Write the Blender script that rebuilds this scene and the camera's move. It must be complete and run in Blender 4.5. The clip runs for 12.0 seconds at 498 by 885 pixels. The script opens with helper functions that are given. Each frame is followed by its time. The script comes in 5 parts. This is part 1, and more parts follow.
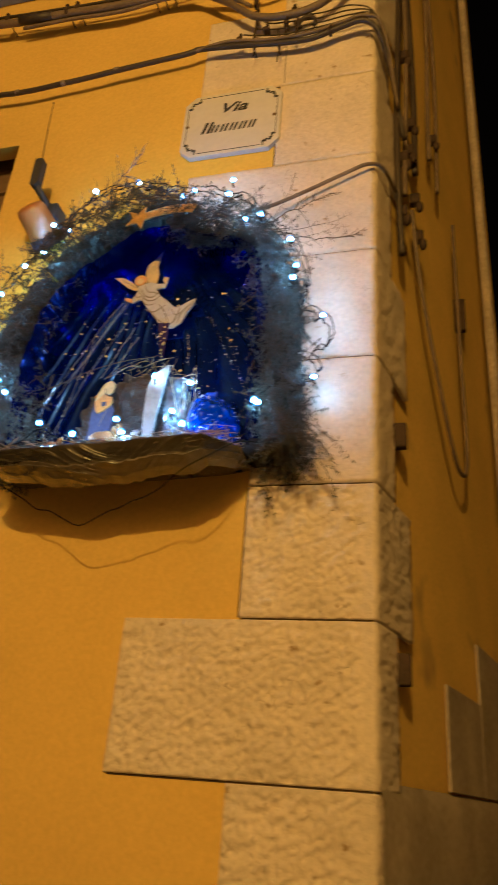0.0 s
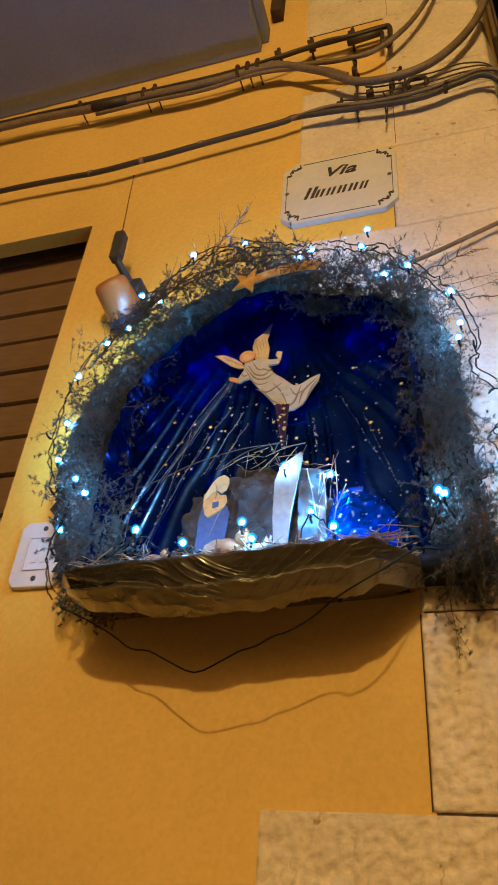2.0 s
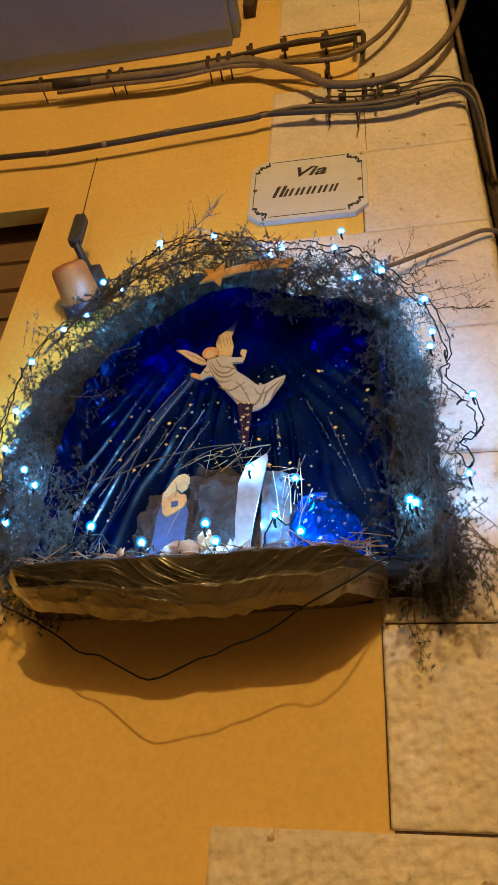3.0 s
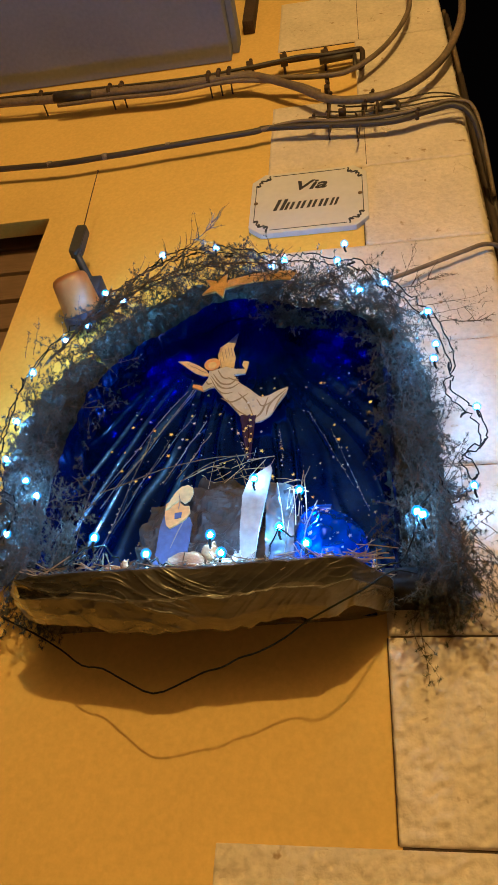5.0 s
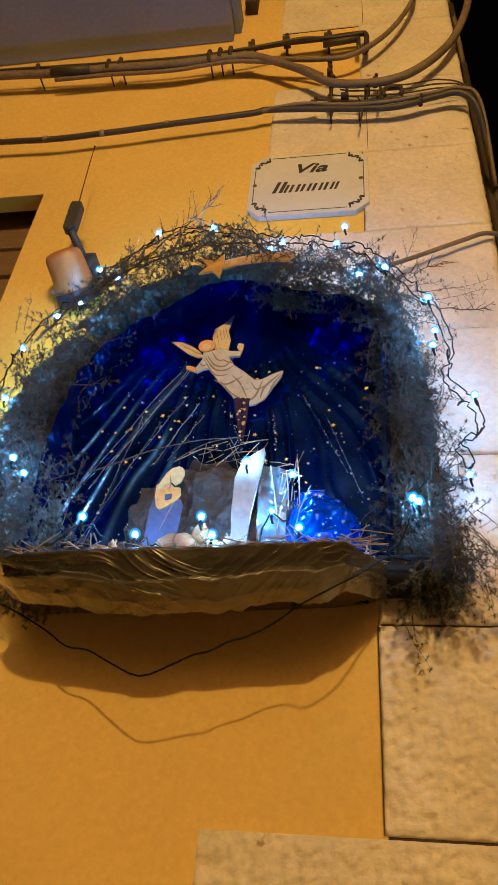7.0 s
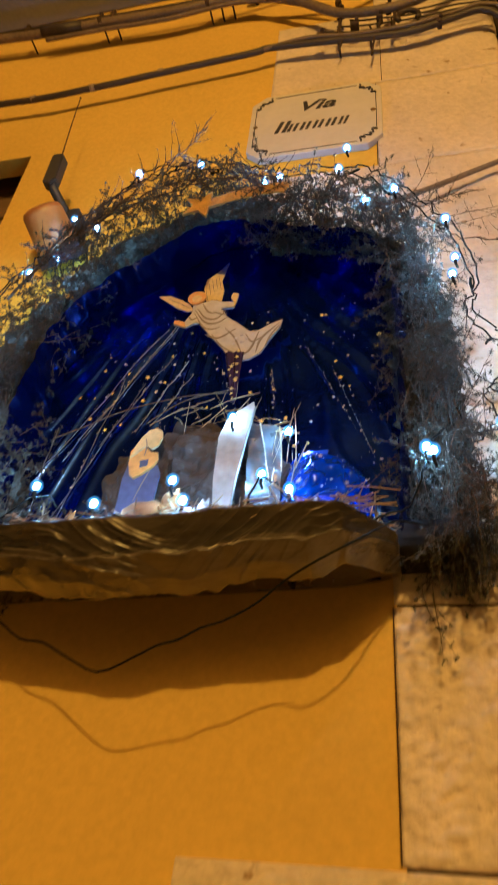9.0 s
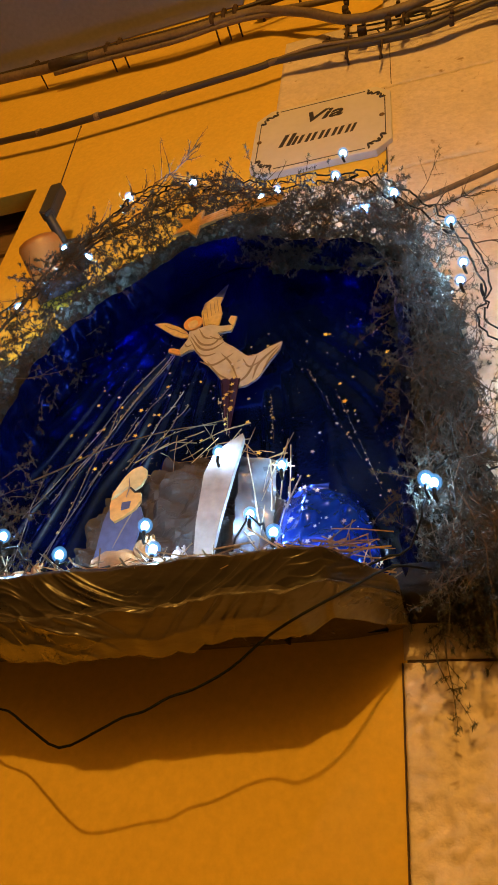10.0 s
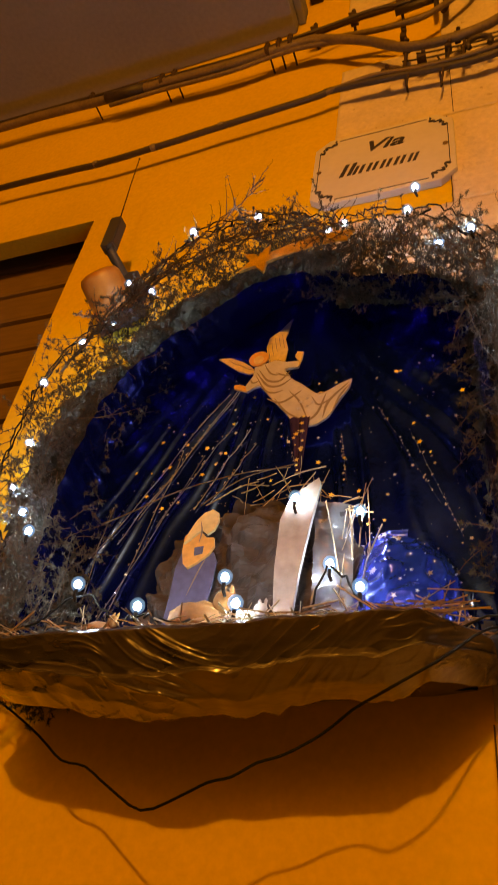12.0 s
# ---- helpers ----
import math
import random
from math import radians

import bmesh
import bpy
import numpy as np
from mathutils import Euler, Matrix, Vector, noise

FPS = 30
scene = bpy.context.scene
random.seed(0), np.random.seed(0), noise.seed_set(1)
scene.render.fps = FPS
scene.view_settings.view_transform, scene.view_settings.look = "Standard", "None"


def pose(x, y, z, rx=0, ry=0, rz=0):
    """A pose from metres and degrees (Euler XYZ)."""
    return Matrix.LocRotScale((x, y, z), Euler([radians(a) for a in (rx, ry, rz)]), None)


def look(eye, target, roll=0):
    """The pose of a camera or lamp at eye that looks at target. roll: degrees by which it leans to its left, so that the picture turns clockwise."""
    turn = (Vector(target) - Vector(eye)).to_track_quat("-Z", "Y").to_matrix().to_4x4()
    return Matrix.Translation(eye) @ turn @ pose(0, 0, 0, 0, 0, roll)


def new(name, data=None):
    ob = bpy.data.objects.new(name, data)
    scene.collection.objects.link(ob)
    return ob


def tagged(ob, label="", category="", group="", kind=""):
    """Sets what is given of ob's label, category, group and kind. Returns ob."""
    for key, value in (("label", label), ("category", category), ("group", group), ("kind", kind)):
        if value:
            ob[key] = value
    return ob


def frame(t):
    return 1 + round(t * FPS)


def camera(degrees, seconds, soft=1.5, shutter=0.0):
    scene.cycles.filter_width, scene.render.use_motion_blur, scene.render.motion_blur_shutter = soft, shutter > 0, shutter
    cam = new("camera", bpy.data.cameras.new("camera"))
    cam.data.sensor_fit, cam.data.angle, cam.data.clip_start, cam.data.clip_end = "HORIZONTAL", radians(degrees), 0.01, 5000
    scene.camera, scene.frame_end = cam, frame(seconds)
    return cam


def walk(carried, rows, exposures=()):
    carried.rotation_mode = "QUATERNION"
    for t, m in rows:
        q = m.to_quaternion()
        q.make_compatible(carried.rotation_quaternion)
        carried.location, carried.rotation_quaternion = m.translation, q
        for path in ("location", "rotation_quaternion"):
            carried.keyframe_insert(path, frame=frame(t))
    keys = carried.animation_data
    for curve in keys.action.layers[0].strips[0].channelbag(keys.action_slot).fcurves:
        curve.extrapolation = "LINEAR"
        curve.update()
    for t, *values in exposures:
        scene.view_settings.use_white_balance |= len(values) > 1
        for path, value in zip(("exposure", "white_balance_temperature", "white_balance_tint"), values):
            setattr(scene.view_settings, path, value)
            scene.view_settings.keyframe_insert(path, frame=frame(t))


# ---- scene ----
cam = camera(37.5, 12.0, soft=1.2, shutter=0.5)
PATH = [
    (0, (-0.094, 0.18, 1.37), (-0.589, 1.909, 2.246), 4.6),
    (0.5, (-0.282, 0.264, 1.403), (-0.869, 1.965, 2.276), 4.6),
    (1, (-0.414, 0.383, 1.436), (-0.988, 2.08, 2.325), 4.0),
    (1.5, (-0.522, 0.577, 1.523), (-1.131, 2.156, 2.589), 4.9),
    (2, (-0.602, 0.66, 1.591), (-1.142, 2.196, 2.752), 5.3),
    (2.5, (-0.66, 0.696, 1.617), (-1.085, 2.255, 2.796), 4.5),
    (3, (-0.704, 0.701, 1.62), (-1.065, 2.275, 2.8), 4.6),
    (5, (-0.739, 0.706, 1.618), (-1.075, 2.261, 2.829), 4.4),
    (5.5, (-0.746, 0.72, 1.62), (-1.079, 2.278, 2.829), 5.0),
    (6, (-0.755, 0.723, 1.619), (-1.064, 2.284, 2.83), 4.9),
    (6.5, (-0.757, 0.73, 1.62), (-1.074, 2.291, 2.83), 4.5),
    (7, (-0.76, 0.747, 1.619), (-1.065, 2.321, 2.815), 5.3),
    (7.2, (-0.756, 0.746, 1.617), (-1.04, 2.324, 2.812), 5.5),
    (8.8, (-0.72, 0.985, 1.677), (-1.108, 2.576, 2.826), 4.5),
    (9, (-0.673, 1.057, 1.721), (-1.111, 2.609, 2.904), 6.0),
    (9.5, (-0.581, 1.163, 1.803), (-1.134, 2.63, 3.044), 7.2),
    (10, (-0.578, 1.196, 1.842), (-1.156, 2.67, 3.064), 7.1),
    (10.5, (-0.617, 1.196, 1.863), (-1.232, 2.671, 3.066), 7.2),
    (11, (-0.646, 1.183, 1.897), (-1.317, 2.67, 3.053), 7.6),
    (11.5, (-0.659, 1.181, 1.904), (-1.343, 2.641, 3.088), 8.4),
    (12, (-0.658, 1.163, 1.898), (-1.322, 2.58, 3.143), 9.5),
]
EXPO = [(0, -0.1, 5000, 10), (0.6, -0.12, 4750, 10), (1.1, -0.12, 4550, 10), (1.7, -0.1, 4400, 10), (3.2, -0.1, 4400, 10), (5.0, 0.0, 4400, 10), (7.2, 0.0, 4450, 10), (8.8, -0.1, 5200, 13), (9.5, -0.18, 5900, 18), (10.5, -0.34, 7400, 27), (12, -0.50, 11000, 42)]
walk(cam, [(t, look(eye, target, roll)) for t, eye, target, roll in PATH], EXPO)

# ---- world and lamps ----
world = bpy.data.worlds.new("night")
scene.world = world
world.use_nodes = True
world.node_tree.nodes["Background"].inputs[0].default_value = (0.004, 0.0025, 0.0015, 1)
world.node_tree.nodes["Background"].inputs[1].default_value = 0.25

LAMP_AT = (0.12, -3.8, 4.4)
lamp_data = bpy.data.lights.new("street_light", "POINT")
lamp_data.energy, lamp_data.color, lamp_data.shadow_soft_size = 1060, (1.0, 0.54, 0.085), 0.07
new("street_light", lamp_data).location = LAMP_AT
LED = 1150.0

# ---- materials ----
def material(name, base, rough=0.6, metal=0.0, vary=0.2, scale=30.0, coarse=3.0, bump=0.3, relief=0.002, spots=None, island=False, coat=0.0, transmit=0.0, stretch=(1, 1, 1), spec=0.5, coat_rough=0.12):
    m = bpy.data.materials.new(name)
    m.use_nodes = True
    t = m.node_tree
    n, l = t.nodes, t.links
    p = n["Principled BSDF"]
    tc = n.new("ShaderNodeTexCoord")
    mp = n.new("ShaderNodeMapping")
    mp.inputs["Scale"].default_value = stretch
    l.new(tc.outputs["Object"], mp.inputs["Vector"])
    a, b = n.new("ShaderNodeTexNoise"), n.new("ShaderNodeTexNoise")
    for node, s, d in ((a, scale, 6.0), (b, coarse, 4.0)):
        node.inputs["Scale"].default_value, node.inputs["Detail"].default_value = s, d
        l.new(mp.outputs["Vector"], node.inputs["Vector"])
    add = n.new("ShaderNodeMath")
    add.operation = "ADD"
    l.new(a.outputs["Fac"], add.inputs[0])
    l.new(b.outputs["Fac"], add.inputs[1])
    last = add.outputs[0]
    if island:
        geo = n.new("ShaderNodeNewGeometry")
        add2 = n.new("ShaderNodeMath")
        add2.operation = "MULTIPLY_ADD"
        add2.inputs[1].default_value = 0.8
        l.new(geo.outputs["Random Per Island"], add2.inputs[0])
        sub = n.new("ShaderNodeMath")
        sub.operation = "SUBTRACT"
        sub.inputs[1].default_value = 0.4
        l.new(last, add2.inputs[2])
        l.new(add2.outputs[0], sub.inputs[0])
        last = sub.outputs[0]
    ramp = n.new("ShaderNodeMapRange")
    ramp.inputs["From Min"].default_value, ramp.inputs["From Max"].default_value = 0.65, 1.35
    l.new(last, ramp.inputs["Value"])
    mix = n.new("ShaderNodeMix")
    mix.data_type = "RGBA"
    mix.inputs[6].default_value = (*[c * (1 - vary) for c in base], 1)
    mix.inputs[7].default_value = (*[min(1, c * (1 + vary)) for c in base], 1)
    l.new(ramp.outputs[0], mix.inputs[0])
    colour = mix.outputs[2]
    if spots:
        v = n.new("ShaderNodeTexNoise")
        v.inputs["Scale"].default_value, v.inputs["Detail"].default_value = spots[1], 3.0
        l.new(mp.outputs["Vector"], v.inputs["Vector"])
        r2 = n.new("ShaderNodeMapRange")
        r2.inputs["From Min"].default_value, r2.inputs["From Max"].default_value = spots[2], spots[2] + 0.08
        l.new(v.outputs["Fac"], r2.inputs["Value"])
        mx = n.new("ShaderNodeMix")
        mx.data_type = "RGBA"
        mx.inputs[7].default_value = (*spots[0], 1)
        l.new(r2.outputs[0], mx.inputs[0])
        l.new(colour, mx.inputs[6])
        colour = mx.outputs[2]
    l.new(colour, p.inputs["Base Color"])
    rr = n.new("ShaderNodeMapRange")
    rr.inputs["To Min"].default_value, rr.inputs["To Max"].default_value = max(0.03, rough - 0.1), min(1, rough + 0.1)
    l.new(b.outputs["Fac"], rr.inputs["Value"])
    l.new(rr.outputs[0], p.inputs["Roughness"])
    p.inputs["Metallic"].default_value = metal
    p.inputs["Coat Weight"].default_value = coat
    p.inputs["Coat Roughness"].default_value = coat_rough
    p.inputs["Specular IOR Level"].default_value = spec
    p.inputs["Transmission Weight"].default_value = transmit
    if bump:
        bp = n.new("ShaderNodeBump")
        bp.inputs["Strength"].default_value, bp.inputs["Distance"].default_value = bump, relief
        l.new(add.outputs[0], bp.inputs["Height"])
        l.new(bp.outputs[0], p.inputs["Normal"])
    return m


def glow(name, colour, strength):
    m = bpy.data.materials.new(name)
    m.use_nodes = True
    p = m.node_tree.nodes["Principled BSDF"]
    p.inputs["Base Color"].default_value = (0.8, 0.85, 0.9, 1)
    p.inputs["Emission Color"].default_value = (*colour, 1)
    p.inputs["Emission Strength"].default_value = strength
    return m


PLASTER = material("ochre_plaster", (0.67, 0.432, 0.046), 0.9, spec=0.12, vary=0.10, scale=70, coarse=1.6, bump=0.18, relief=0.003)
# the front's ochre, lightened to stand in for more light on the side
PLASTER_LIFTED = material("lifted_side_plaster", (0.78, 0.50, 0.035), 0.9, spec=0.1, vary=0.14, scale=60, coarse=2.2, bump=0.4, relief=0.004, spots=((0.50, 0.31, 0.05), 2.1, 0.64))
STONE = material("limestone", (0.64, 0.53, 0.42), 0.9, spec=0.15, vary=0.14, scale=60, coarse=5, bump=0.7, relief=0.006, spots=((0.34, 0.23, 0.12), 22, 0.68))
STONE_GREY = material("grey_base_stone", (0.40, 0.32, 0.24), 0.9, vary=0.3, scale=40, coarse=4, bump=0.7, relief=0.006)
MARBLE = material("white_marble", (0.60, 0.55, 0.50), 0.45, vary=0.06, scale=40, coarse=6, bump=0.1, relief=0.001)
INK = material("black_paint", (0.03, 0.025, 0.03), 0.55, vary=0.2, bump=0)
SCREW = material("rusty_brass", (0.20, 0.12, 0.06), 0.5, 0.7, vary=0.4, scale=200, bump=0.3, relief=0.0005)
SLAT = material("brown_shutter_paint", (0.15, 0.085, 0.04), 0.65, vary=0.25, scale=70, coarse=5, bump=0.4, relief=0.001, stretch=(0.15, 1, 1))
# near-black colour stands in for the shade of the unlit room
DARK = material("unlit_room_black", (0.02, 0.018, 0.015), 0.9, vary=0.3, bump=0)
# the blue of the LEDs' light is put into the concrete's colour
CONCRETE = material("led_tinted_concrete", (0.215, 0.23, 0.37), 0.85, vary=0.12, scale=50, coarse=2.2, bump=0.4, relief=0.003)
CABLE = material("dusty_grey_cable", (0.16, 0.108, 0.062), 0.6, vary=0.35, scale=80, coarse=9, bump=0.3, relief=0.001)
CABLE_DARK = material("black_cable", (0.045, 0.03, 0.022), 0.55, vary=0.35, scale=90, coarse=12, bump=0.3, relief=0.001)
TAPE = material("pale_cable_tie", (0.24, 0.18, 0.12), 0.6, vary=0.3, scale=150, bump=0)
RUST = material("rusty_iron", (0.055, 0.030, 0.017), 0.8, 0.2, vary=0.45, scale=150, coarse=20, bump=0.6, relief=0.002)
FOIL = material("blue_cellophane", (0.006, 0.036, 0.40), 0.16, 0.92, vary=0.35, scale=48, coarse=9, bump=0.16, relief=0.003, coat=0.15)
# the niche's cellophane again, brightened in colour as if lit by LEDs
LIT_FOIL = material("lit_blue_cellophane", (0.008, 0.056, 0.48), 0.18, 0.55, vary=0.3, scale=40, coarse=9, bump=0.2, relief=0.003, coat=0.4)
STAR_GOLD = material("gold_foil_print", (0.85, 0.62, 0.16), 0.35, 0.35, vary=0.3, scale=400, bump=0.2, relief=0.0005, island=True)
STAR_SILVER = material("silver_foil_print", (0.50, 0.52, 0.62), 0.3, 0.4, vary=0.3, scale=400, bump=0.2, relief=0.0005, island=True)
# silver colour for reflections drawn on the cellophane folds
GLINT = material("fold_glint", (0.84, 0.84, 0.90), 0.24, 0.6, vary=0.5, scale=150, coarse=40, bump=0.5, relief=0.002, island=True)
FERN = material("dusty_fern", (0.070, 0.070, 0.052), 0.7, vary=0.45, scale=40, coarse=7, bump=0, island=True)
TWIG = material("dry_twig", (0.085, 0.055, 0.032), 0.8, vary=0.35, scale=120, coarse=15, bump=0.5, relief=0.001)
STRAW = material("dry_straw", (0.32, 0.235, 0.135), 0.7, vary=0.4, scale=100, coarse=20, bump=0.2, relief=0.0005, island=True)
PAPER = material("grotto_paper", (0.050, 0.042, 0.036), 0.75, vary=0.4, scale=22, coarse=6, bump=0.6, relief=0.006)
WRAP = material("brown_plastic_wrap", (0.046, 0.037, 0.029), 0.28, vary=0.5, scale=34, coarse=4, bump=0.4, relief=0.004, coat=1.0, coat_rough=0.05, stretch=(0.6, 1.6, 2.4))
HEM = material("bunched_plastic_hem", (0.085, 0.067, 0.052), 0.28, vary=0.45, scale=34, coarse=5, bump=0.4, relief=0.004, coat=0.9, coat_rough=0.08, stretch=(0.6, 1.6, 2.4))
SCRAP = material("grey_plastic_scrap", (0.07, 0.07, 0.075), 0.3, vary=0.35, scale=40, coarse=12, bump=0.4, relief=0.003, coat=0.3)
BOARD = material("raw_board", (0.25, 0.16, 0.08), 0.8, vary=0.25, scale=30, bump=0.3, relief=0.001)
WING = material("tan_card", (0.64, 0.50, 0.24), 0.65, vary=0.18, scale=90, coarse=30, bump=0.1, relief=0.001)
ROBE = material("white_card", (0.50, 0.485, 0.50), 0.55, vary=0.15, scale=60, coarse=25, bump=0.15, relief=0.001)
FLESH = material("orange_card", (0.64, 0.34, 0.10), 0.6, vary=0.2, scale=80, coarse=30, bump=0.1, relief=0.001)
OUTLINE = material("dark_outline_paint", (0.10, 0.065, 0.04), 0.6, vary=0.2, bump=0)
PALECARD = material("worn_pale_card", (0.31, 0.27, 0.235), 0.6, vary=0.25, scale=60, coarse=20, bump=0.3, relief=0.002)
# near-black colour of the sheets added behind the fern as shade
BACKING = material("dark_backing_sheet", (0.028, 0.026, 0.016), 0.9, vary=0.5, scale=120, coarse=25, bump=0.8, relief=0.006)
# far-house plaster with the lack of light put into its colour
DUSK = material("night_dimmed_plaster", (0.10, 0.075, 0.05), 0.9, vary=0.3, scale=20, coarse=1.5, bump=0.3, relief=0.004)
VIOLET = material("violet_cellophane", (0.10, 0.06, 0.16), 0.25, 0.6, vary=0.3, scale=40, coarse=12, bump=0.3, relief=0.002)
FOLD = material("grey_fold_paint", (0.23, 0.19, 0.155), 0.6, vary=0.15, bump=0)
BLUECARD = material("blue_card", (0.065, 0.085, 0.18), 0.6, vary=0.25, scale=80, coarse=25, bump=0.1, relief=0.001)
OXTAN = material("tan_plaster", (0.22, 0.095, 0.024), 0.75, vary=0.3, scale=150, coarse=40, bump=0.4, relief=0.002)
GILT = material("gold_glitter_card", (0.62, 0.36, 0.09), 0.45, 0.3, vary=0.45, scale=500, coarse=30, bump=0.6, relief=0.001)
CORD = material("dark_green_flex", (0.008, 0.009, 0.008), 0.6, vary=0.3, scale=200, bump=0, spec=0.12)
BULB = glow("lit_led", (0.34, 0.68, 1.0), LED)
# See-through emissive shell: the blue halo round each LED, built as shape
HALO = bpy.data.materials.new("led_halo")
HALO.use_nodes = True
halo_nodes, halo_links = HALO.node_tree.nodes, HALO.node_tree.links
halo_clear, halo_lit, halo_mix = halo_nodes.new("ShaderNodeBsdfTransparent"), halo_nodes.new("ShaderNodeEmission"), halo_nodes.new("ShaderNodeMixShader")
halo_lit.inputs[0].default_value, halo_lit.inputs[1].default_value = (0.14, 0.52, 1.0, 1), 1.5
halo_mix.inputs[0].default_value = 0.20
halo_links.new(halo_clear.outputs[0], halo_mix.inputs[1])
halo_links.new(halo_lit.outputs[0], halo_mix.inputs[2])
halo_links.new(halo_mix.outputs[0], halo_nodes["Material Output"].inputs[0])
BEACON = material("orange_beacon_lens", (0.38, 0.155, 0.035), 0.38, vary=0.12, scale=60, coarse=8, bump=0.15, relief=0.001, coat=0.4)
BEACON_BASE = material("dark_blue_plastic", (0.025, 0.03, 0.045), 0.5, vary=0.2, scale=120, bump=0.1, relief=0.0005)
GREYBOX = material("grey_plastic_box", (0.045, 0.040, 0.038), 0.55, vary=0.2, scale=90, bump=0.1, relief=0.0005)
PLANTER = material("dark_planter", (0.02, 0.017, 0.014), 0.8, vary=0.4, scale=60, bump=0.6, relief=0.003)
# paving and opposite wall: colours raised so that they bounce lamplight as fill
ASPHALT = material("bounce_paving", (0.17, 0.145, 0.115), 0.85, vary=0.3, scale=60, coarse=3, bump=0.6, relief=0.004)
FAR = material("bounce_plaster", (0.56, 0.46, 0.33), 0.9, vary=0.3, scale=20, coarse=1.5, bump=0.3, relief=0.004)

def cracked(m, scale, width, dark, depth):
    """Fine dark cracks and chips: lines along which a warped noise crosses its middle."""
    n, l = m.node_tree.nodes, m.node_tree.links
    p = n["Principled BSDF"]
    tc = n.new("ShaderNodeTexCoord")
    a, b = n.new("ShaderNodeTexNoise"), n.new("ShaderNodeTexNoise")
    for node, s, d, w in ((a, scale, 3.0, 0.15), (b, scale * 0.45, 3.0, 0.0)):
        node.inputs["Scale"].default_value, node.inputs["Detail"].default_value, node.inputs["Distortion"].default_value = s, d, w
        l.new(tc.outputs["Object"], node.inputs["Vector"])
    sub, away, thin, patch, mul = [n.new("ShaderNodeMath") for _ in range(3)] + [n.new("ShaderNodeMapRange"), n.new("ShaderNodeMath")]
    sub.operation, sub.inputs[1].default_value = "SUBTRACT", 0.5
    away.operation = "ABSOLUTE"
    thin.operation, thin.inputs[0].default_value, thin.use_clamp = "SUBTRACT", 1.0, True
    scaled = n.new("ShaderNodeMath")
    scaled.operation, scaled.inputs[1].default_value = "DIVIDE", width
    patch.inputs["From Min"].default_value, patch.inputs["From Max"].default_value = 0.54, 0.70
    mul.operation = "MULTIPLY"
    l.new(a.outputs["Fac"], sub.inputs[0])
    l.new(sub.outputs[0], away.inputs[0])
    l.new(away.outputs[0], scaled.inputs[0])
    l.new(scaled.outputs[0], thin.inputs[1])
    l.new(b.outputs["Fac"], patch.inputs["Value"])
    l.new(thin.outputs[0], mul.inputs[0])
    l.new(patch.outputs[0], mul.inputs[1])
    mix = n.new("ShaderNodeMix")
    mix.data_type = "RGBA"
    mix.inputs[7].default_value = (*dark, 1)
    l.new(p.inputs["Base Color"].links[0].from_socket, mix.inputs[6])
    l.new(mul.outputs[0], mix.inputs[0])
    l.new(mix.outputs[2], p.inputs["Base Color"])
    bp = n.new("ShaderNodeBump")
    bp.invert = True
    bp.inputs["Strength"].default_value, bp.inputs["Distance"].default_value = 0.8, depth
    l.new(mul.outputs[0], bp.inputs["Height"])
    l.new(p.inputs["Normal"].links[0].from_socket, bp.inputs["Normal"])
    l.new(bp.outputs[0], p.inputs["Normal"])


cracked(STONE, 13, 0.012, (0.44, 0.33, 0.21), 0.003)

# ---- mesh helpers ----
def origin(ob):
    p = Vector((0, 0, 0))
    while ob:
        p += ob.location
        ob = ob.parent
    return p


def part(name, bm, mat, parent=None, label="", smooth=True):
    me = bpy.data.meshes.new(name)
    if parent:
        bmesh.ops.translate(bm, vec=-origin(parent), verts=bm.verts)
    bm.to_mesh(me)
    bm.free()
    for m in (mat if isinstance(mat, (list, tuple)) else [mat]):
        me.materials.append(m)
    if smooth:
        for poly in me.polygons:
            poly.use_smooth = True
    ob = new(name, me)
    ob.parent = parent
    if label:
        tagged(ob, label)
    return ob


def raw(name, verts, faces, mat, parent=None, label=""):
    me = bpy.data.meshes.new(name)
    v = np.array(verts, float)
    if parent:
        v = v - np.array(origin(parent))
    me.from_pydata([tuple(p) for p in v], [], faces)
    me.materials.append(mat)
    ob = new(name, me)
    ob.parent = parent
    if label:
        tagged(ob, label)
    return ob


def thing(name, at, label, category, group="", kind=""):
    ob = new(name)
    ob.location = at
    ob.empty_display_size = 0.05
    return tagged(ob, label, category, group, kind)


def box(bm, lo, hi, bevel=0.0):
    r = bmesh.ops.create_cube(bm, size=1)
    for v in r["verts"]:
        v.co = Vector([lo[i] + (v.co[i] + 0.5) * (hi[i] - lo[i]) for i in range(3)])
    if bevel:
        edges = {e for v in r["verts"] for e in v.link_edges}
        bmesh.ops.bevel(bm, geom=list(edges), offset=bevel, segments=2, affect="EDGES", profile=0.5)
    return bm


